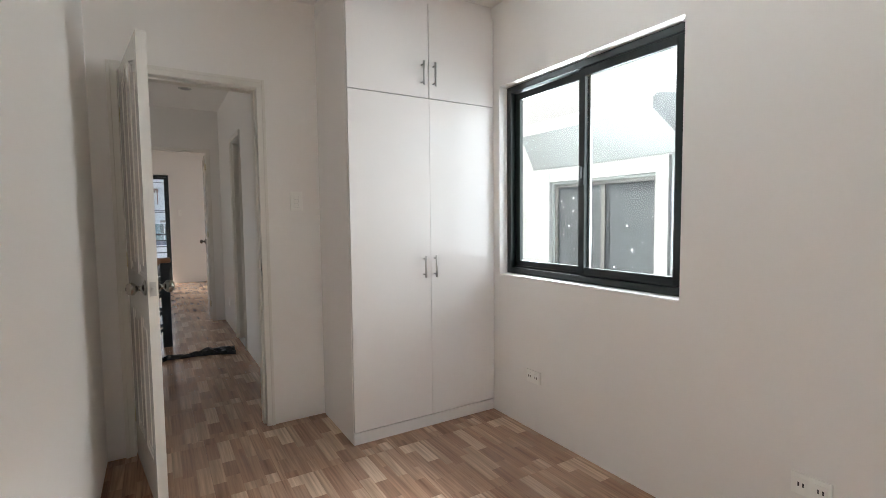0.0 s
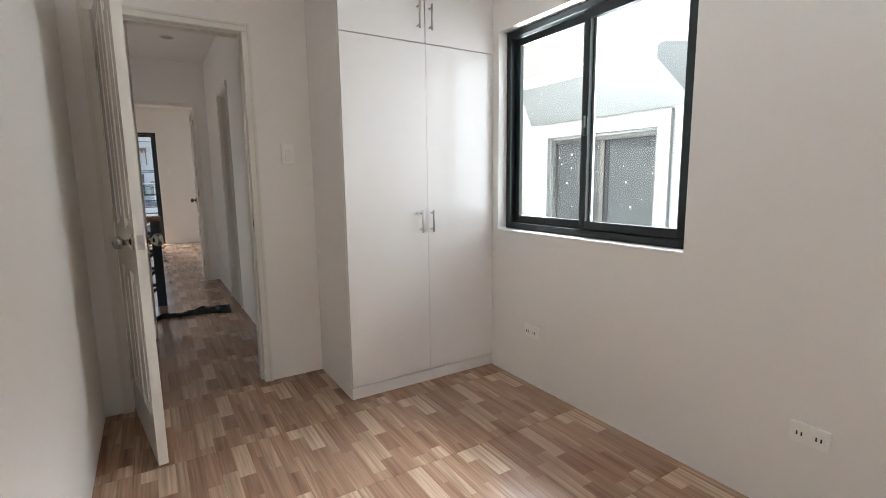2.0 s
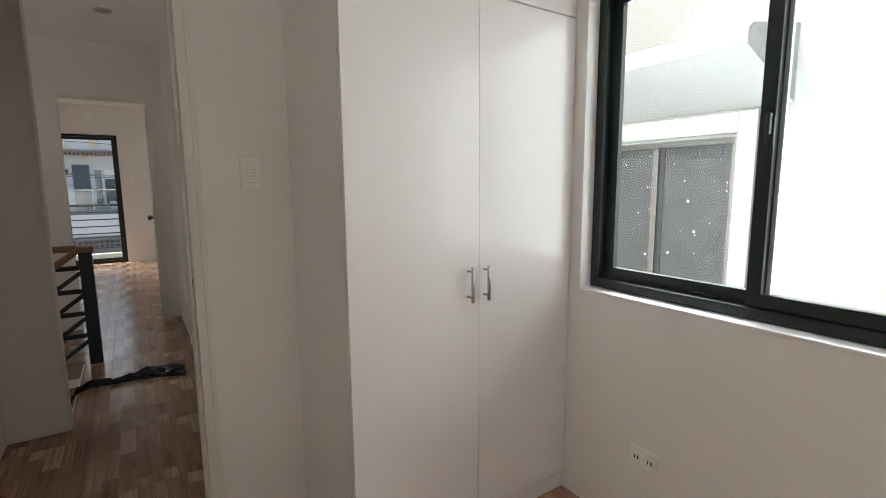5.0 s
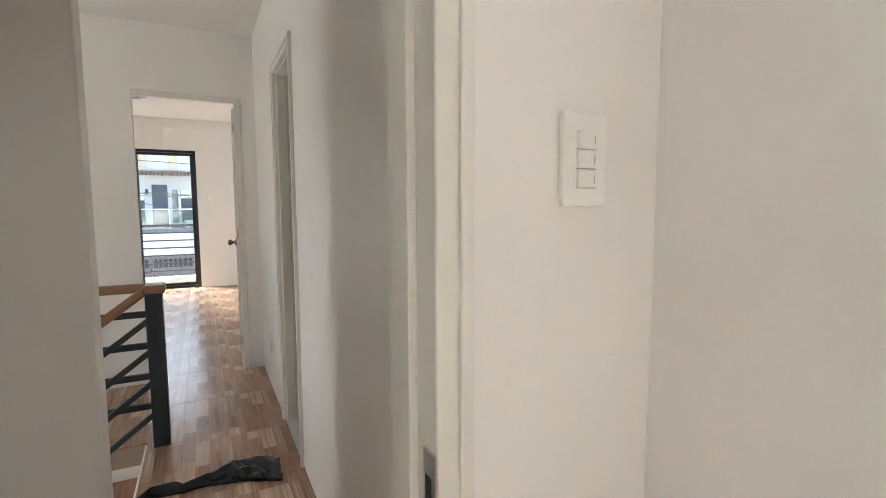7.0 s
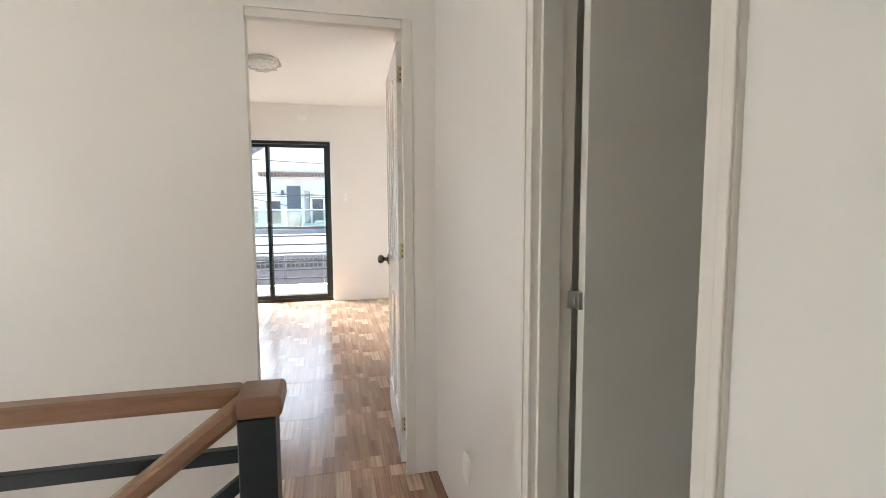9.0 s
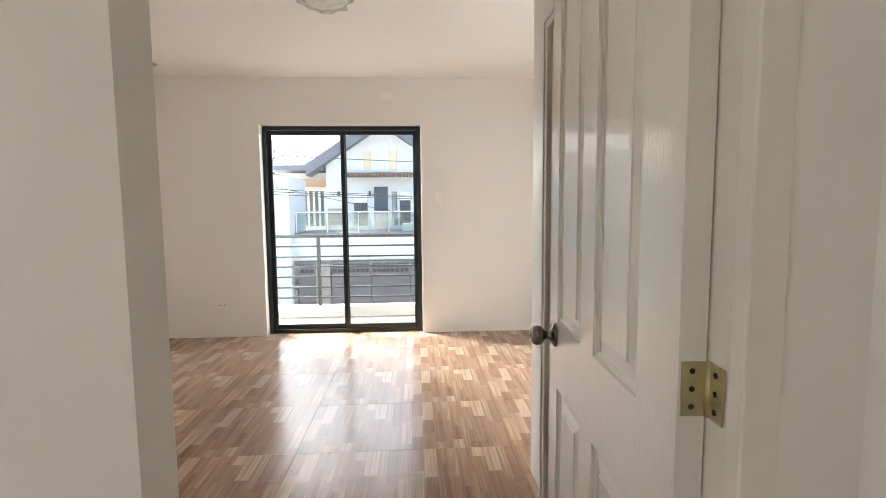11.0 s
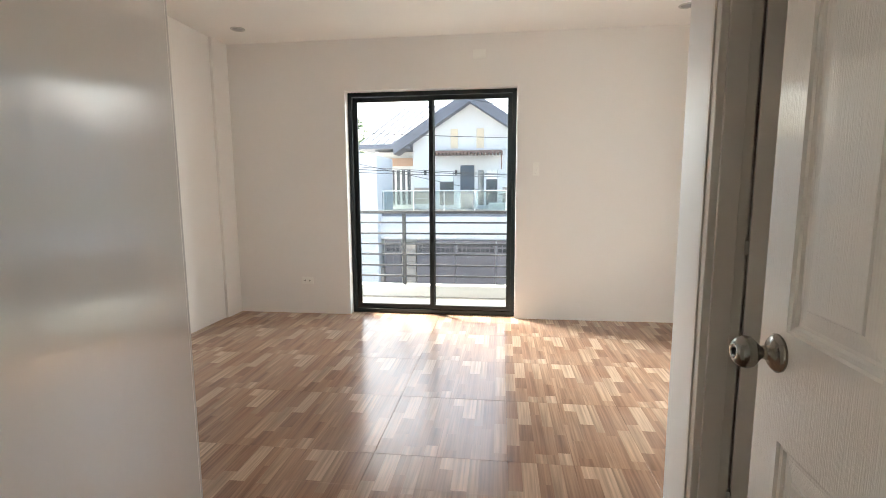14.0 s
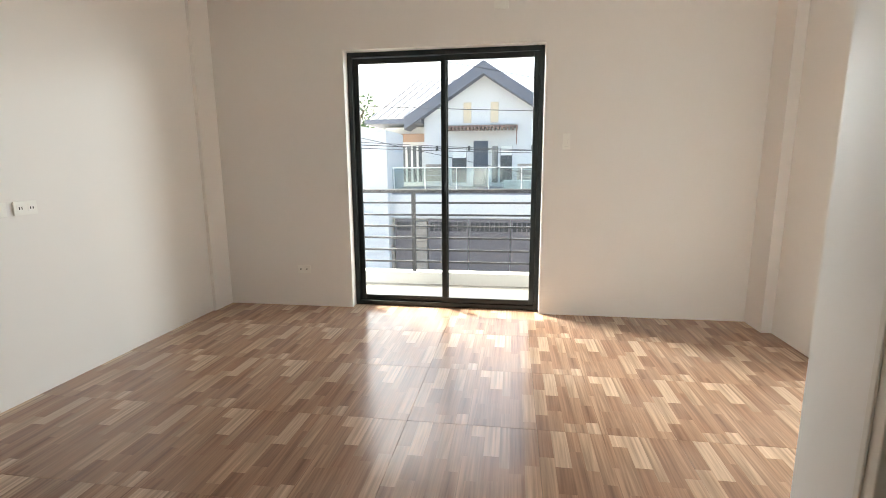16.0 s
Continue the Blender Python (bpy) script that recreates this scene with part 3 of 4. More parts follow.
part("strike_plate", boxes(((0.0355, 6.509, 0.945), (0.0370, 6.519, 0.985))), M_GRAYR, f2, "steel strike plate")
door_frame("trim_bathroom_door", "cream painted wooden bathroom door frame", "x", 4.817, 5.363, 2.073, 0.838, 0.955, w=0.047, stop=(0.86, 0.915), proud=0.005)
door_frame("trim_front_bathroom_door", "cream painted wooden frame of the second bathroom door", "x", 7.347, 7.968, 2.073, 0.888, 1.005, w=0.047, stop=(0.91, 0.97), proud=0.006)


# ---------- window and sliding door ----------
def sliding_unit(name, label, face, lo, hi, z0, z1, d, fw, category, glass, latch_z, near_first=True):
    """Outer frame and two sliding sashes, each a frame with its pane; d: depth of the inner track, going outwards."""
    un = holder(name, (0, 0, 0), label, category, kind="structure")

    def b(u0, u1, a, c, e0, e1):
        return ((u0, d + e0, a), (u1, d + e1, c)) if face == "y" else ((d + e0, u0, a), (d + e1, u1, c))
    o = fw * 0.55
    for args in ((lo, lo + o, z0, z1), (hi - o, hi, z0, z1)):
        part("frame_jamb", boxes(b(*args, -0.035, 0.055), bevel=0.002), M_ALU, un)
    part("frame_head", boxes(b(lo + o, hi - o, z1 - o, z1, -0.035, 0.055), bevel=0.002), M_ALU, un)
    part("frame_sill", boxes(b(lo + o, hi - o, z0, z0 + o, -0.035, 0.055), bevel=0.002), M_ALU, un)
    part("track", boxes(b(lo + o, hi - o, z0 + o, z0 + o + 0.012, -0.004, 0.0), b(lo + o, hi - o, z0 + o, z0 + o + 0.012, 0.03, 0.034)), M_ALU, un)
    mid = (lo + hi) / 2
    s = fw * 0.62
    halves = ((lo + o, mid + s / 2, 0.004), (mid - s / 2, hi - o, -0.024)) if near_first else ((lo + o, mid + s / 2, -0.024), (mid - s / 2, hi - o, 0.004))
    for u0, u1, e in halves:
        a, c = z0 + o + 0.004, z1 - o - 0.004
        sash = part("sash", boxes(b(u0, u0 + s, a, c, e, e + 0.024), b(u1 - s, u1, a, c, e, e + 0.024), b(u0 + s, u1 - s, c - s, c, e, e + 0.024), b(u0 + s, u1 - s, a, a + s, e, e + 0.024), bevel=0.0015), M_ALU, un)
        pane = part("pane", boxes(b(u0 + s - 0.004, u1 - s + 0.004, a + s - 0.004, c - s + 0.004, e + 0.010, e + 0.014)), glass, sash, "clear glass pane")
        pane.visible_shadow = False
    part("interlock", boxes(b(mid + (s / 2 + 0.001 if near_first else -s / 2 - 0.013), mid + (s / 2 + 0.013 if near_first else -s / 2 - 0.001), z0 + o + s, z1 - o - s, 0.006, 0.020)), M_MILL if face == "x" else M_ALU, un, "sash interlock strip")
    lx = mid + (0.012 if near_first else -0.012)
    latch = part("latch", boxes(b(lx - 0.011, lx + 0.011, latch_z - 0.045, latch_z + 0.045, -0.034, -0.024), bevel=0.003), M_ALU, un, "dark crescent latch")
    part("latch_lever", boxes(b(lx - 0.006, lx + 0.006, latch_z - 0.01, latch_z + 0.05, -0.052, -0.034), bevel=0.003), M_ALU, latch)
    return un


sliding_unit("window_1", "dark aluminium sliding window with two clear panes", "x", 1.092, 2.298, 0.908, 2.067, 2.095, 0.066, "window", M_GLASSD, 1.47, near_first=False)
structure("window_sill", boxes(((1.997, 1.09, 0.893), (2.06, 2.30, 0.906)), bevel=0.003), M_WALL, "smooth white plastered window sill", "window sill")
sliding_unit("door_5", "dark aluminium sliding balcony door with two tall glass panes", "y", -1.243, 0.393, 0.002, 2.187, 11.075, 0.069, "sliding door", M_GLASS, 1.05)


# ---------- bedroom: wardrobe ----------
wardrobe = holder("wardrobe", (1.03, 2.355, 0), "tall white laminate built-in wardrobe with four doors", "wardrobe")


def wbox(a, b, bevel=0.0):
    return boxes(((a[0] - 1.03, a[1] - 2.355, a[2]), (b[0] - 1.03, b[1] - 2.355, b[2])), bevel=bevel)


part("body", wbox((1.03, 2.379, 0.0), (1.998, 2.8995, 2.495)), M_LAM, wardrobe)
part("top_filler", wbox((1.03, 2.374, 2.497), (1.998, 2.8995, 2.574)), M_LAM, wardrobe)
part("plinth", wbox((1.03, 2.364, 0.001), (1.998, 2.379, 0.067), 0.001), M_LAM, wardrobe)
for x0, x1, z0, z1, hx, h0, h1 in ((1.031, 1.5268, 0.076, 1.951, 1.478, 0.913, 1.041), (1.5278, 1.996, 0.076, 1.951, 1.549, 0.913, 1.041),
                                   (1.031, 1.5245, 1.956, 2.491, 1.480, 2.021, 2.155), (1.5295, 1.996, 1.956, 2.491, 1.556, 2.021, 2.155)):
    d = part("door", wbox((x0, 2.355, z0), (x1, 2.375, z1), 0.0012), M_LAM, wardrobe)
    hd = part("handle", tube([(hx - 1.03, -0.030, h0), (hx - 1.03, -0.030, h1)], 0.006, 12), M_STEEL, d, "brushed steel bar handle")
    for z in (h0 + 0.018, h1 - 0.018):
        part("standoff", tube([(hx - 1.03, -0.027, z), (hx - 1.03, 0.001, z)], 0.0045, 10), M_STEEL, hd)


# ---------- switches and sockets ----------
def wall_plate(name, at, rz, w, h, kind_, label, category, n=3):
    """A plate on a wall: built facing -y, turned by rz."""
    ob = holder(name, at, label, category, rz=rz)
    part("back_box", boxes(((-w / 2 + 0.003, -0.003, -h / 2 + 0.003), (w / 2 - 0.003, 0.0, h / 2 - 0.003))), M_PLAST, ob)
    part("plate", boxes(((-w / 2, -0.012, -h / 2), (w / 2, -0.003, h / 2)), bevel=0.0025), M_PLAST, ob)
    if kind_ == "socket":
        for cx in (-w * 0.24, w * 0.24):
            face = part("socket_face", boxes(((cx - 0.019, -0.0145, -0.021), (cx + 0.019, -0.0120, 0.021)), bevel=0.001), M_PLAST, ob)
            for dx, dz in ((-0.007, 0.0), (0.007, 0.0)):
                part("slot", boxes(((cx + dx - 0.0024, -0.0152, dz - 0.007), (cx + dx + 0.0024, -0.0142, dz + 0.007))), M_SLOT, face)
    elif kind_ == "switch":
        for i in range(n):
            z = (i - (n - 1) / 2) * (h * 0.62 / n)
            hh = h * 0.62 / n / 2 - 0.0012
            r = part("rocker", boxes(((-w * 0.22, -0.0165, z - hh), (w * 0.22, -0.0120, z + hh)), bevel=0.0012), M_PLAST, ob)
            part("rocker_mark", boxes(((w * 0.14, -0.0172, z - hh * 0.5), (w * 0.155, -0.0162, z + hh * 0.5))), M_PSHADE, r)
            part("rocker_gap", boxes(((-w * 0.22, -0.0128, z - hh - 0.0012), (w * 0.22, -0.0118, z - hh))), M_PSHADE, r)
    else:
        part("cover", boxes(((-w * 0.3, -0.0140, -h * 0.3), (w * 0.3, -0.0120, h * 0.3)), bevel=0.001), M_PLAST, ob)
    return ob


wall_plate("wall_socket", (2.0, 1.975, 0.326), -90, 0.112, 0.074, "socket", "white double wall socket under the window", "socket", 2)
wall_plate("wall_socket", (2.0, 0.60, 0.335), -90, 0.118, 0.074, "socket", "white double wall socket low on the bedroom wall", "socket", 2)
wall_plate("light_switch", (0.884, 2.90, 1.372), 0, 0.073, 0.118, "switch", "white three-gang light switch beside the bedroom door", "switch")
wall_plate("wall_socket", (0.85, 5.933, 0.316), -90, 0.072, 0.10, "blank", "small white plate low on the hallway wall", "socket")
wall_plate("wall_socket", (-1.685, 10.95, 0.341), 0, 0.118, 0.07, "socket", "white double wall socket beside the balcony door", "socket")
wall_plate("light_switch", (0.575, 10.95, 1.432), 0, 0.058, 0.122, "switch", "white light switch beside the balcony door", "switch", 1)
wall_plate("wall_socket", (-2.445, 9.197, 1.04), 90, 0.125, 0.075, "socket", "white double wall socket at waist height", "socket")
wall_plate("cover_plate", (-2.445, 9.04, 1.038), 90, 0.115, 0.075, "blank", "white blank cover plate next to a socket", "cover plate")
wall_plate("cover_plate", (0.045, 10.95, 2.48), 0, 0.115, 0.08, "blank", "white blank plate high above the balcony door", "cover plate")


# ---------- ceiling lights ----------
def downlight(at):
    ob = holder("downlight", at, "unlit recessed ceiling downlight with a steel ring", "downlight", "recessed ceiling lights")
    part("ring", lathe([(0.062, 0.0), (0.062, -0.004), (0.052, -0.008), (0.044, -0.004), (0.044, 0.0)], "Z", 32), M_STEEL, ob)
    part("lens", lathe([(0.043, -0.001), (0.040, -0.005), (0.012, -0.007)], "Z", 24), M_GREY, ob)
    return ob


for p in ((0.45, 5.485, 2.61), (-2.06, 10.54, 2.66), (1.675, 10.50, 2.66)):
    downlight(p)

lamp = holder("ceiling_lamp", (-0.21, 9.03, 2.66), "round white ceiling lamp still wrapped in clear plastic", "ceiling lamp")
part("base", lathe([(0.15, 0.0), (0.15, -0.02), (0.14, -0.03)], "Z", 32), M_PLAST, lamp)
part("shade", lathe([(0.145, -0.03), (0.14, -0.05), (0.10, -0.066), (0.03, -0.072)], "Z", 32), M_PLAST, lamp)
bm = bmesh.new()
bmesh.ops.create_icosphere(bm, subdivisions=4, radius=1.0)
for v in bm.verts:
    n = noise.noise(v.co * 2.7) * 0.26 + abs(noise.noise(v.co * 6.3)) * 0.3 + noise.noise(v.co * 14.0) * 0.1
    v.co = Vector((v.co.x * 0.155 * (1 + n), v.co.y * 0.155 * (1 + n), min(v.co.z * 0.062 * (1 + n), 0.03) - 0.032))
part("plastic_wrap", bm, glass_material("crinkled_film", (0.96, 0.96, 0.96), 1.4, veil=0.3), lamp, "crinkled clear plastic wrap").visible_shadow = False


# ---------- stairs and railing ----------
stairs = holder("stairs", (0.12, 4.30, 0), "narrow stairs with wood-look tile treads and white risers", "stairs", kind="structure")
for i in range(9):
    x1, z = 0.0 - 0.25 * i, -0.185 * (i + 1)
    part("riser", boxes(((x1 - 0.012, 0, z), (x1 - 0.0, 1.125, z + 0.173))), M_WALL, stairs)
    part("tread", boxes(((x1 - 0.25, 0, z - 0.012), (x1 - 0.0, 1.125, z))), M_TILE, stairs)
rail = holder("stair_railing", (0.195, 5.385, 0), "blue-black iron stair railing with a varnished wooden handrail", "railing")


def rail_bar(name, a, b, w, h, mat, label="", parent=None, bevel=0.002):
    """A flat bar from a to b in the rail's own coordinates, w thick along y and h high."""
    a, b = Vector(a), Vector(b)
    bm_ = bmesh.new()
    vs = []
    for p in (a, b):
        vs.append([bm_.verts.new(p + Vector((0, dy * w / 2, dz * h / 2))) for dy, dz in ((-1, -1), (1, -1), (1, 1), (-1, 1))])
    for k in range(4):
        bm_.faces.new((vs[0][k], vs[0][(k + 1) % 4], vs[1][(k + 1) % 4], vs[1][k]))
    bm_.faces.new(vs[0][::-1])
    bm_.faces.new(vs[1])
    if bevel:
        bmesh.ops.bevel(bm_, geom=bm_.edges[:], offset=bevel, segments=2, affect="EDGES", profile=0.5)
    return part(name, bm_, mat, parent or rail, label)


part("post", boxes(((-0.04, -0.04, 0.0), (0.04, 0.04, 0.845)), bevel=0.003), M_IRON, rail)
part("handrail", boxes(((-0.045, -0.045, 0.846), (0.055, 0.085, 0.893)), bevel=0.012, seg=3), M_RAILW, rail, "varnished wooden handrail cap")
rail_bar("handrail", (-0.04, 0.055, 0.87), (-2.60, 0.055, 0.87), 0.06, 0.046, M_RAILW, "varnished wooden handrail", bevel=0.012)
for z in (0.725, 0.548, 0.375, 0.205):
    rail_bar("bar", (0.0, 0.055, z), (-2.6, 0.055, z), 0.022, 0.034, M_IRON)
rail_bar("handrail", (-0.035, -0.02, 0.868), (-2.2, -0.02, 0.868 - 2.165 * 0.76), 0.055, 0.056, M_RAILW, "sloping varnished wooden handrail", bevel=0.012)
for z in (0.712, 0.540, 0.365, 0.19):
    rail_bar("bar", (-0.02, -0.02, z), (-2.2, -0.02, z - 2.18 * 0.76), 0.022, 0.036, M_IRON)

# ---------- black bag on the hallway floor ----------
SPINE = [(0.10, 4.60, 0.05), (0.115, 4.78, 0.07), (0.18, 4.86, 0.075), (0.30, 4.835, 0.07), (0.42, 4.855, 0.09), (0.52, 4.87, 0.16), (0.62, 4.85, 0.20), (0.735, 4.79, 0.19)]
bm = bmesh.new()
rows, NS = [], 48
for i in range(NS + 1):
    u = i / NS * (len(SPINE) - 1)
    k = min(int(u), len(SPINE) - 2)
    f = u - k
    f = f * f * (3 - 2 * f)
    x, y, w = [SPINE[k][c] * (1 - f) + SPINE[k + 1][c] * f for c in range(3)]
    ring = []
    for j in range(20):
        a = 2 * math.pi * j / 20
        r = noise.noise(Vector((x * 9, j * 0.45, 0.3)))
        rr = noise.noise(Vector((x * 22, j * 0.9, 4.3)))
        hz = max(0.0, math.sin(a)) * (0.036 + 0.026 * r + 0.022 * rr) * (0.6 + w * 3)
        ring.append(bm.verts.new((x + 0.012 * rr, y + math.cos(a) * w * 0.5 * (1 + 0.22 * r + 0.15 * rr), 0.002 + max(hz, 0.0))))
    rows.append(ring)
for r0, r1 in zip(rows, rows[1:]):
    for j in range(20):
        bm.faces.new((r0[j], r0[(j + 1) % 20], r1[(j + 1) % 20], r1[j]))
bm.faces.new(rows[0][::-1])
bm.faces.new(rows[-1])
thing("plastic_bag", bm, M_BAG, "crumpled black plastic bag lying on the hallway tiles", "bag")

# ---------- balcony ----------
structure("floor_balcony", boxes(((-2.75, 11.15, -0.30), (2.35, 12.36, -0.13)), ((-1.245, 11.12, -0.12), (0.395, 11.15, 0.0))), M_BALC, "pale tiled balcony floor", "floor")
structure("balcony_kerb", boxes(((-2.75, 12.36, -0.45), (2.35, 12.52, 0.012)), bevel=0.005), M_KERB, "pale rendered balcony kerb", "kerb")
structure("balcony_roof", boxes(((-2.75, 11.05, 2.80), (2.35, 12.50, 2.95)), ((-2.75, 11.15, 2.66), (2.35, 12.50, 2.80))), M_CONC, "white rendered balcony roof slab", "roof")
br = holder("balcony_railing", (0, 12.43, 0.012), "dark grey steel balcony railing with six horizontal bars", "railing")
for x in (-2.6, -0.986, 0.64, 2.2):
    part("post", boxes(((x - 0.022, -0.022, 0), (x + 0.022, 0.022, 0.93)), bevel=0.002), M_GRAYR, br)
part("top_rail", boxes(((-2.7, -0.028, 0.93), (2.3, 0.028, 0.97)), bevel=0.003), M_GRAYR, br)
for z in (0.815, 0.673, 0.537, 0.40, 0.255, 0.115):
    part("bar", boxes(((-2.65, -0.011, z - 0.011), (2.25, 0.011, z + 0.011)), bevel=0.0015), M_GRAYR, br)

# ---------- crumbs of plaster on the hallway floor ----------
bm = bmesh.new()
dice = random.Random(5)
for _ in range(110):
    x, y, s = dice.uniform(0.18, 0.80), dice.gauss(5.0, 0.75), dice.uniform(0.0015, 0.005)
    if not 3.2 < y < 6.3:
        continue
    m = bmesh.ops.create_icosphere(bm, subdivisions=1, radius=s)
    for v in m["verts"]:
        v.co = Vector((x + v.co.x * dice.uniform(0.7, 1.4), y + v.co.y * dice.uniform(0.7, 1.4), max(v.co.z, -s * 0.5) * 0.6 + s * 0.3 + 0.0004))
thing("floor_crumbs", bm, M_GREY, "small grey plaster crumbs scattered on the hallway tiles", "debris", kind="stuff")


# ---------- outdoors: ground ----------
structure("ground", boxes(((-150, -120, -3.25), (150, 200, -3.05))), M_GROUND, "pale concrete ground reaching the horizon", "ground")
structure("road", boxes(((-150, 15.5, -3.05), (150, 22.0, -3.03))), M_ROAD, "grey asphalt street", "road")
structure("pavement", boxes(((-150, 22.0, -3.05), (150, 23.7, -2.90)), bevel=0.02), M_GROUND, "concrete pavement with a kerb", "pavement")
structure("wall_ground_floor", boxes(((-2.75, -1.55, -3.05), (-2.6, 11.15, -0.12)), ((-2.6, 11.0, -3.05), (2.35, 11.15, -0.3)), ((2.15, -1.55, -3.05), (2.24, 11.0, -0.12)), ((-2.6, -1.55, -3.05), (2.15, -1.4, -0.12))), M_CONC, "white rendered ground floor walls", "wall")
structure("roof_slab", boxes(((-2.75, -1.55, 2.80), (2.24, 11.05, 2.95))), M_CONC, "flat concrete roof slab of the house", "roof")

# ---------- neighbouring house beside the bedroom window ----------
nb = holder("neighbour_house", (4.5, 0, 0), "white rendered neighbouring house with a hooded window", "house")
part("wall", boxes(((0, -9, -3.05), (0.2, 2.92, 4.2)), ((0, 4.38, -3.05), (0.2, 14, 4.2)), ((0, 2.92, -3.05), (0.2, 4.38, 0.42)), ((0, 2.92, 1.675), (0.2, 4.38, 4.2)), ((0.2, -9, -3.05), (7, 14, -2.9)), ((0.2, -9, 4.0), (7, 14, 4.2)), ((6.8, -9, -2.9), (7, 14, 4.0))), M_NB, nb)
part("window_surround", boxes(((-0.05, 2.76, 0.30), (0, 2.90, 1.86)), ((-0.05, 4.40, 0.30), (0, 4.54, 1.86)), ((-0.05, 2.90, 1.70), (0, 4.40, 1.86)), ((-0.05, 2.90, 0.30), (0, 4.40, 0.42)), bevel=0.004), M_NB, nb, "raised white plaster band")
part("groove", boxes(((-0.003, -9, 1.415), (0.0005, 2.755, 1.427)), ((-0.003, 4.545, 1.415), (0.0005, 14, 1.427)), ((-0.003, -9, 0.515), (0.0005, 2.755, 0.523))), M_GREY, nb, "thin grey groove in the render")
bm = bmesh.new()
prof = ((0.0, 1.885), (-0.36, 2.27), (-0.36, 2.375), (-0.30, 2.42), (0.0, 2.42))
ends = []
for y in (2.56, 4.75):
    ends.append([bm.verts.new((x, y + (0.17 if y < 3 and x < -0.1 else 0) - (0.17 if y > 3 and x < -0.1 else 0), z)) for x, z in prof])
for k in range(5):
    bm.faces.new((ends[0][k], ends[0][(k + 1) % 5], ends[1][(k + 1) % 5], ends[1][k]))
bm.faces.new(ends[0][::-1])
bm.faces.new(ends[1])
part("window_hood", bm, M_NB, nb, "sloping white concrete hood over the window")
nw = part("window", boxes(((0.03, 2.92, 0.42), (0.10, 2.965, 1.675)), ((0.03, 4.335, 0.42), (0.10, 4.38, 1.675)), ((0.03, 2.965, 1.63), (0.10, 4.335, 1.675)), ((0.03, 2.965, 0.42), (0.10, 4.335, 0.47)), ((0.04, 3.60, 0.47), (0.09, 3.655, 1.63))), M_MILLD, nb, "mill-finish aluminium sliding window")
for y0, y1 in ((2.965, 3.60), (3.655, 4.335)):
    part("pane", boxes(((0.06, y0, 0.47), (0.066, y1, 1.63))), M_NGLASS, nw, "dusty grey glass pane")
for y0, y1, z0, z1 in ((3.05, 3.36, 1.53, 1.62), (3.545, 3.598, 0.48, 1.625)):
    part("film", boxes(((0.054, y0, z0), (0.058, y1, z1))), M_FILM, nw, "torn protective film")
for k in range(46):
    y, z, s = random.uniform(2.98, 4.3), random.uniform(0.5, 1.6), random.choice((0.002, 0.003, 0.004, 0.007))
    if 3.58 < y < 3.67:
        continue
    part("paint_fleck", boxes(((0.0535, y - s, z - s), (0.0545, y + s, z + s * random.uniform(0.8, 2.2))), bevel=s * 0.4), M_PLAST, nw)

# ---------- house across the street ----------
oh = holder("house", (-1.06, 27.0, -3.05), "white two-storey house with a slate-blue gable", "house")
OX, OY, OZ = -1.06, 27.0, -3.05


def ob_(*pairs, bevel=0.0):
    return boxes(*[((a[0] - OX, a[1] - OY, a[2] - OZ), (b[0] - OX, b[1] - OY, b[2] - OZ)) for a, b in pairs], bevel=bevel)


def prism(profile, y0, y1):
    """A solid from an outline in x and z, drawn out along y."""
    bm_ = bmesh.new()
    e0 = [bm_.verts.new((x - OX, y0 - OY, z - OZ)) for x, z in profile]
    e1 = [bm_.verts.new((x - OX, y1 - OY, z - OZ)) for x, z in profile]
    n = len(profile)
    for k in range(n):
        bm_.faces.new((e0[k], e0[(k + 1) % n], e1[(k + 1) % n], e1[k]))
    bm_.faces.new(e0[::-1])
    bm_.faces.new(e1)
    return bm_


part("wall", prism([(-3.55, 0.2), (3.2, 0.2), (3.2, 2.6), (-1.06, 4.95), (-3.55, 3.35)], 27.0, 35.0), M_CONC, oh)
part("roof", prism([(-4.28, 2.72), (-1.06, 4.82), (2.16, 2.72), (2.9, 2.28), (2.9, 2.75), (2.16, 3.20), (-1.06, 5.31), (-4.28, 3.20)], 26.4, 35.4), M_SLATE, oh, "slate-blue gable fascia")
part("wing_wall", ob_(((-5.4, 27.6, 0.2), (-3.5, 35, 2.9))), M_CONC, oh)
part("wing_roof", ob_(((-6.0, 26.6, 2.98), (-3.6, 30, 3.16))), M_SLATE, oh, "flat slate-blue eave")
bm = bmesh.new()
q = [(-6.2, 28.0, 3.2), (-4.0, 28.0, 3.2), (-2.6, 33.5, 5.75), (-5.0, 33.5, 5.75)]
lo = [bm.verts.new((x - OX, y - OY, z - OZ)) for x, y, z in q]
hi = [bm.verts.new((x - OX, y - OY, z - OZ + 0.12)) for x, y, z in q]
bm.faces.new(lo[::-1]), bm.faces.new(hi)
for k in range(4):
    bm.faces.new((lo[k], lo[(k + 1) % 4], hi[(k + 1) % 4], hi[k]))
mr = part("metal_roof", bm, M_ROOF, oh, "pale standing-seam metal roof")
for k in range(7):
    f = k / 6
    a = Vector(q[0]).lerp(Vector(q[1]), f) - Vector((OX, OY, OZ)) + Vector((0, 0, 0.14))
    b = Vector(q[3]).lerp(Vector(q[2]), f) - Vector((OX, OY, OZ)) + Vector((0, 0, 0.14))
    part("seam", tube([a, b], 0.035, 4, False), M_ROOF, mr)
for x in (-1.90, -0.795):
    part("shutter", ob_(((x, 26.94, 2.98), (x + 0.32, 27.0, 3.79)), bevel=0.01), M_TAN, oh, "tan wooden shutter")
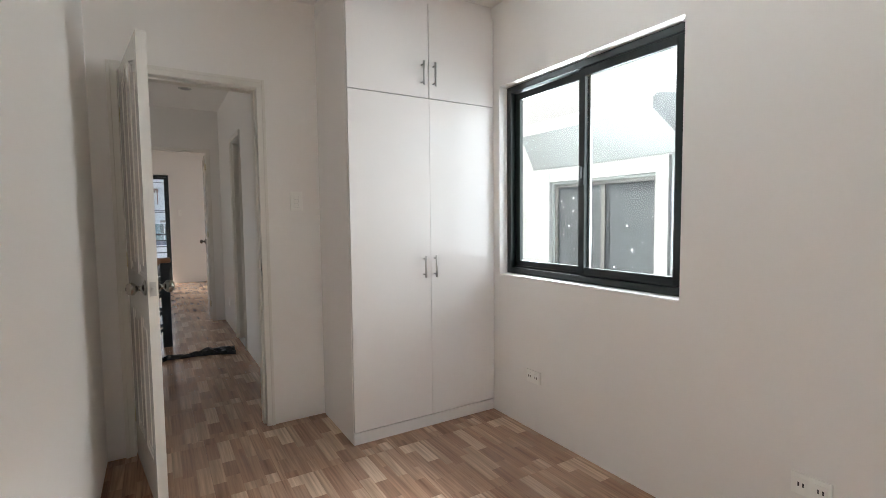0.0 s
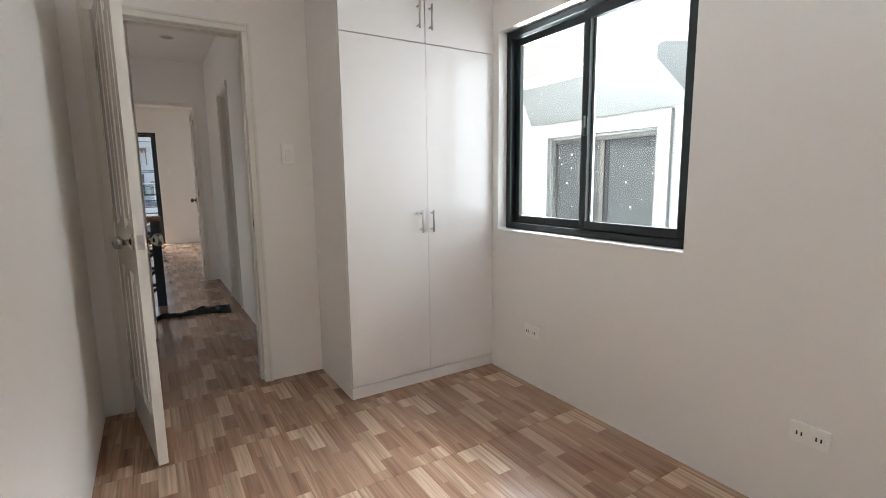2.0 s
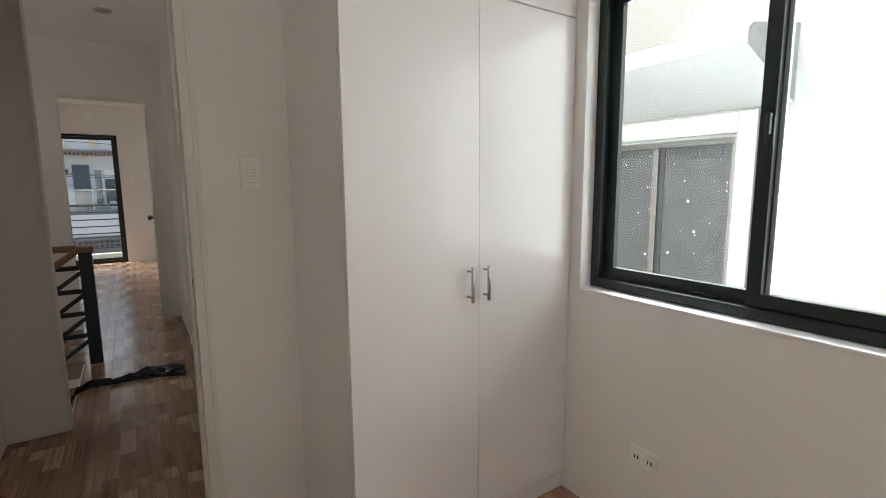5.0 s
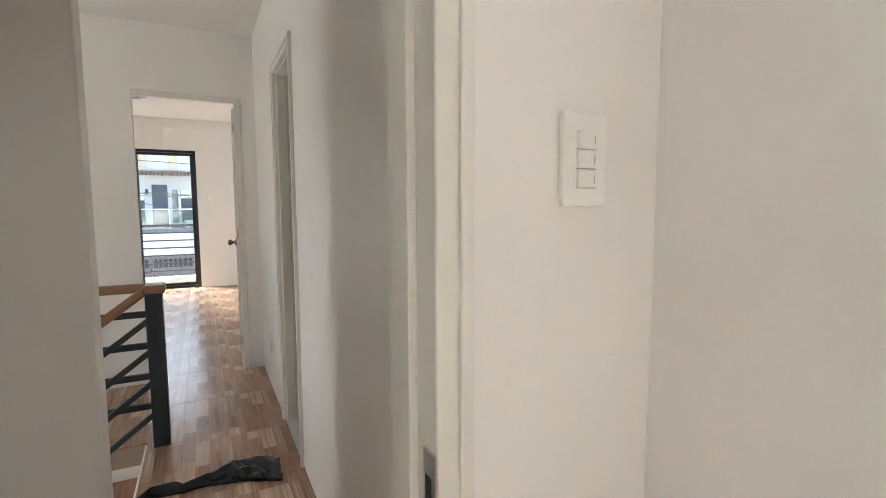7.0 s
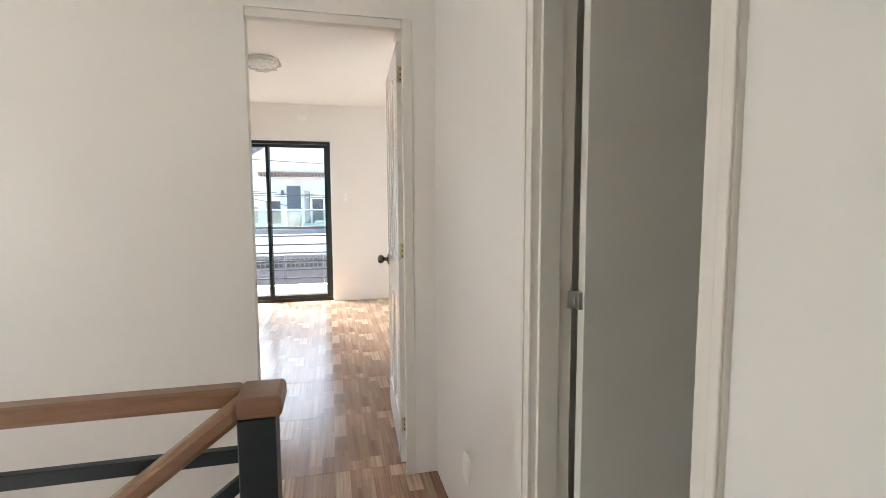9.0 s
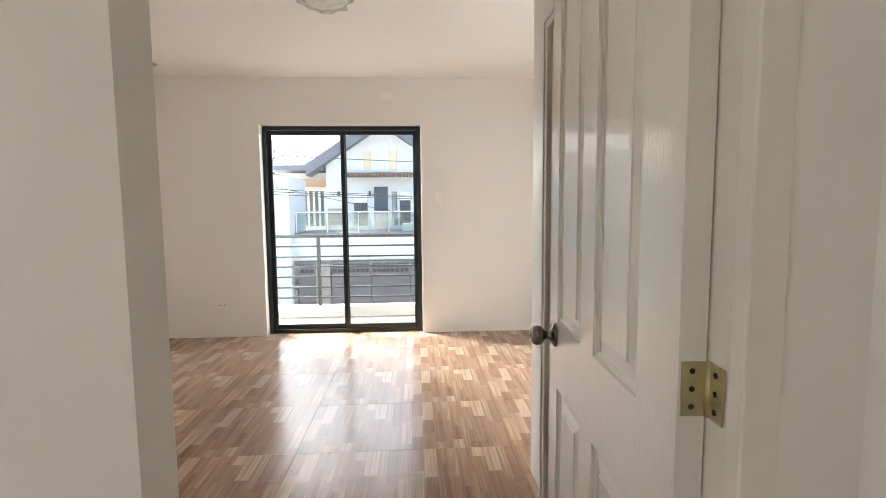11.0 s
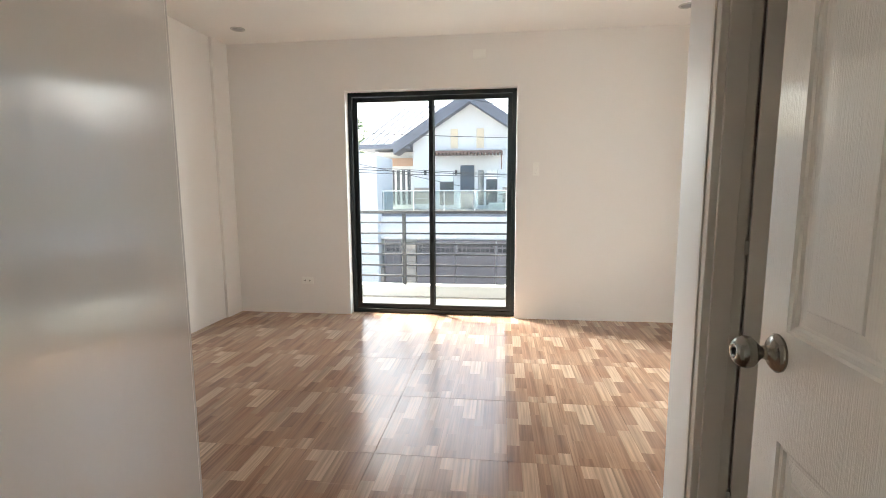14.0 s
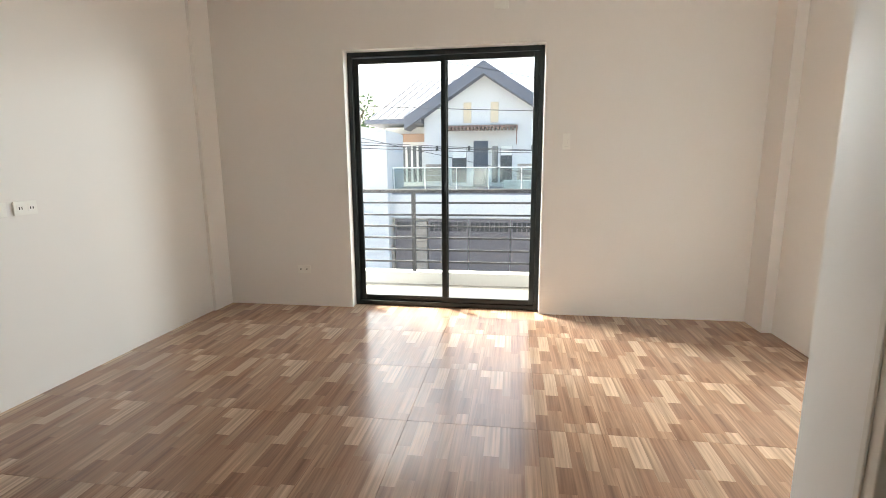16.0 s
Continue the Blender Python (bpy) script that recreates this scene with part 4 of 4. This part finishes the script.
part("ledge", ob_(((-2.7, 26.9, 2.90), (0.5, 27.0, 2.96))), M_CONC, oh)
cn = part("canopy", ob_(((-2.6, 26.2, 2.76), (0.30, 27.0, 2.82)), ((0.25, 26.22, 2.06), (0.29, 26.26, 2.76))), M_CANOPY, oh, "brown slatted canopy")
for k in range(20):
    part("slat", ob_(((-2.56 + k * 0.147, 26.12, 2.66), (-2.48 + k * 0.147, 26.95, 2.755))), M_CANOPY, cn)
part("door", ob_(((-1.48, 26.95, 0.3), (-0.88, 27.0, 2.26)), bevel=0.01), M_BLUE, oh, "dark blue panelled door")


def far_window(x0, x1, z0, z1, y, panes, blind=0.0):
    w = part("window", ob_(((x0, y - 0.05, z0), (x1, y, z1))), M_CONC, oh, "white framed window")
    sw = (x1 - x0) / panes
    for k in range(panes):
        part("pane", ob_(((x0 + k * sw + 0.05, y - 0.065, z0 + 0.06), (x0 + (k + 1) * sw - 0.05, y - 0.05, z1 - 0.06))), M_DGLASS, w)
        if blind:
            part("blind", ob_(((x0 + k * sw + 0.06, y - 0.078, z1 - 0.06 - blind), (x0 + (k + 1) * sw - 0.06, y - 0.066, z1 - 0.065))), M_PLAST, w, "white roller blind half let down")


far_window(-2.42, -1.72, 0.5, 2.05, 27.0, 1, 0.42)
far_window(-0.76, -0.42, 0.5, 2.10, 27.0, 1)
far_window(-0.42, 0.16, 0.5, 2.10, 27.0, 1, 0.38)
far_window(-4.70, -3.72, 0.5, 2.16, 27.6, 4)
part("wood_fascia", ob_(((-5.0, 27.4, 2.28), (-3.55, 27.6, 2.62))), M_WOODF, oh, "orange-brown wooden fascia")
for x0, x1 in ((-3.50, -2.75), (0.33, 1.6)):
    for k in range(3):
        part("stone_band", ob_(((x0, 26.93, 0.62 + k * 0.24), (x1, 27.0, 0.84 + k * 0.24)), bevel=0.01), M_STONE, oh, "grey-brown stone band")
for x in (-3.0, 0.92, -1.66):
    ln = part("lantern", ob_(((x - 0.05, 26.85, 1.86), (x + 0.05, 26.98, 2.06)), bevel=0.01), M_IRON, oh, "small dark wall lantern")
part("balcony_slab", ob_(((-5.6, 24.2, 0.22), (4.0, 27.0, 0.40))), M_SLATE, oh, "dark balcony edge")
bal = part("balustrade", ob_(((-5.4, 24.3, 1.17), (4.0, 24.36, 1.21))), M_PLAST, oh, "glass balustrade with a white top rail")
for k in range(8):
    g = part("glass_panel", ob_(((-5.38 + k * 1.17, 24.32, 0.42), (-5.38 + k * 1.17 + 1.13, 24.335, 1.17))), M_BGLASS, bal)
    part("baluster", ob_(((-5.40 + k * 1.17, 24.31, 0.40), (-5.375 + k * 1.17, 24.35, 1.17))), M_PLAST, bal)
part("planter", ob_(((-0.2, 24.7, 0.40), (2.0, 25.0, 0.72)), bevel=0.03), M_CONC, oh, "white planter box")
part("lower_wall", ob_(((-5.6, 24.0, -0.62), (4.0, 24.2, 0.22)), ((-5.6, 24.4, -3.05), (4.0, 24.6, -0.62))), M_CONC, oh)


def gate(x0, x1, leaves, label):
    g = holder("gate", ((x0 + x1) / 2, 24.0, -2.92), label, "gate")
    cx = (x0 + x1) / 2
    w = (x1 - x0) / leaves
    for k in range(leaves):
        u0, u1 = x0 + k * w - cx + 0.012, x0 + (k + 1) * w - cx - 0.012
        lf = part("gate_leaf", boxes(((u0, -0.03, 0.0), (u1, 0.03, 2.26)), bevel=0.006), M_GATE, g)
        n = max(3, round((u1 - u0) / 0.19))
        for r in range(2):
            for c in range(n):
                a = u0 + 0.05 + c * (u1 - u0 - 0.1) / n
                part("opening", boxes(((a + 0.02, -0.036, 1.82 + r * 0.19), (a + (u1 - u0 - 0.1) / n - 0.02, -0.029, 1.96 + r * 0.19))), M_GATEH, lf)
        for c in range(1, 4):
            a = u0 + c * (u1 - u0) / 4
            part("rib", boxes(((a - 0.012, -0.042, 0.06), (a + 0.012, -0.029, 1.74))), M_GATE, lf)
    return g


gate(-2.90, 3.1, 4, "wide brown-grey steel driveway gate with small square openings")
gate(-4.14, -3.48, 1, "narrow brown-grey steel pedestrian gate with square openings")
for x0, x1, z1 in ((-3.46, -2.92, -0.62), (-4.62, -4.16, -1.55)):
    p = holder("gate_pillar", ((x0 + x1) / 2, 24.05, -2.92), "rough stone-clad gate pillar", "pillar")
    h = (z1 + 2.92)
    for k in range(int(h / 0.24)):
        part("stone", boxes(((-(x1 - x0) / 2, -0.16, k * 0.24), ((x1 - x0) / 2, 0.16, k * 0.24 + 0.232)), bevel=0.012), M_STONE, p)
# white side house left of it
wh = holder("white_building", (-8.0, 23.0, -3.05), "plain white rendered building with a sloping parapet", "house")
bm = bmesh.new()
pr = [(-6.0, 0.0), (3.72, 0.0), (3.72, 5.55), (2.4, 5.75), (-6.0, 7.0)]
e0 = [bm.verts.new((x, 0.6, z)) for x, z in pr]
e1 = [bm.verts.new((x, 3.2, z)) for x, z in pr]
for k in range(5):
    bm.faces.new((e0[k], e0[(k + 1) % 5], e1[(k + 1) % 5], e1[k]))
bm.faces.new(e0[::-1]), bm.faces.new(e1)
part("wall", bm, M_CONC, wh)


def tree(at, height, spread, seed):
    rnd = random.Random(seed)
    t = holder("tree", at, "leafy green street tree behind the houses", "tree")
    part("trunk", tube([(0, 0, 0), (0.05, 0.02, height * 0.35), (-0.04, 0.06, height * 0.62), (0.03, 0, height * 0.8)], 0.16, 8), M_BARK, t)
    for k in range(6):
        a = k * 1.05 + rnd.random()
        part("limb", tube([(0, 0, height * (0.4 + 0.05 * k)), (math.cos(a) * spread * 0.35, math.sin(a) * spread * 0.35, height * (0.58 + 0.05 * k)), (math.cos(a) * spread * 0.7, math.sin(a) * spread * 0.7, height * (0.68 + 0.04 * k))], 0.05, 6), M_BARK, t)
    cr = bmesh.new()
    for k in range(1500):
        d = Vector((rnd.gauss(0, 1), rnd.gauss(0, 1), rnd.gauss(0, 0.8))).normalized() * rnd.random() ** 0.4
        c = Vector((d.x * spread, d.y * spread, height * 0.72 + d.z * height * 0.3))
        c += Vector([noise.noise(c * 0.8 + Vector((s, 0, 0))) * 0.7 for s in (0, 9, 17)])
        u = Vector((rnd.gauss(0, 1), rnd.gauss(0, 1), rnd.gauss(0, 1))).normalized() * 0.16
        w = u.cross(Vector((rnd.gauss(0, 1), rnd.gauss(0, 1), rnd.gauss(0, 1)))).normalized() * 0.07
        cr.faces.new([cr.verts.new(c + p) for p in (-u, w, u, -w)])
    part("crown", cr, M_LEAF, t)
    return t


tree((-9.4, 36.0, -3.05), 8.6, 1.9, 3)

# ---------- street cables and the poles that carry them ----------
for px, top in ((-14.0, 6.4), (12.0, 4.4)):
    pole = holder("utility_pole", (px, 20.3, -3.05), "round concrete utility pole with steel cross arms", "utility pole", "utility poles")
    part("shaft", lathe([(0.17, 0.0), (0.11, top + 3.05)], "Z", 16), M_GROUND, pole)
    for z in (1.5, 2.5, 3.7, 4.4, top):
        if z <= top:
            part("cross_arm", boxes(((-0.06, -1.5, z + 3.0), (0.06, 1.0, z + 3.1))), M_MILL, pole)
for x0, z0, x1, z1, y, sag, r in ((-14, 3.6, 12, 2.35, 20.0, 0.25, 0.010), (-14, 2.6, 12, 1.5, 20.3, 0.35, 0.013), (-14, 2.75, 12, 1.35, 20.6, 0.3, 0.009),
                                  (-14, 6.4, 12, 0.95, 19.0, 0.03, 0.010), (-14, 4.4, 12, -1.2, 20.8, 0.25, 0.010), (-14, 2.45, 12, 1.55, 21.0, 0.35, 0.011)):
    pts = []
    for k in range(25):
        f = k / 24
        pts.append((x0 + (x1 - x0) * f, y, z0 + (z1 - z0) * f - sag * 4 * f * (1 - f)))
    thing("cable", tube(pts, r, 6), M_CABLE, "thin black overhead street cable", "cable", "overhead cables")

# ---------- floors, tile by tile ----------
tiled_floor("floor_bedroom", [(-0.13, -1.40, 2.0, 2.90)], "glossy wood-look tiled bedroom floor", 0.92, 1.625, 0.6)
tiled_floor("floor_hall", [(-0.13, 3.0, 0.85, 4.30), (0.12, 4.30, 0.85, 5.43), (-2.45, 5.43, 0.85, 6.47), (-0.047, 2.90, 0.718, 3.0), (-0.062, 6.47, 0.745, 6.61)], "glossy wood-look tiled hallway floor", 0.295, 4.035, TILE)
tiled_floor("floor_front_room", [(-2.445, 6.61, 0.90, 8.24), (-2.445, 8.24, 2.09, 10.95), (-1.245, 10.95, 0.395, 11.12)], "glossy wood-look tiled front room floor", 0.295, 4.045, TILE)
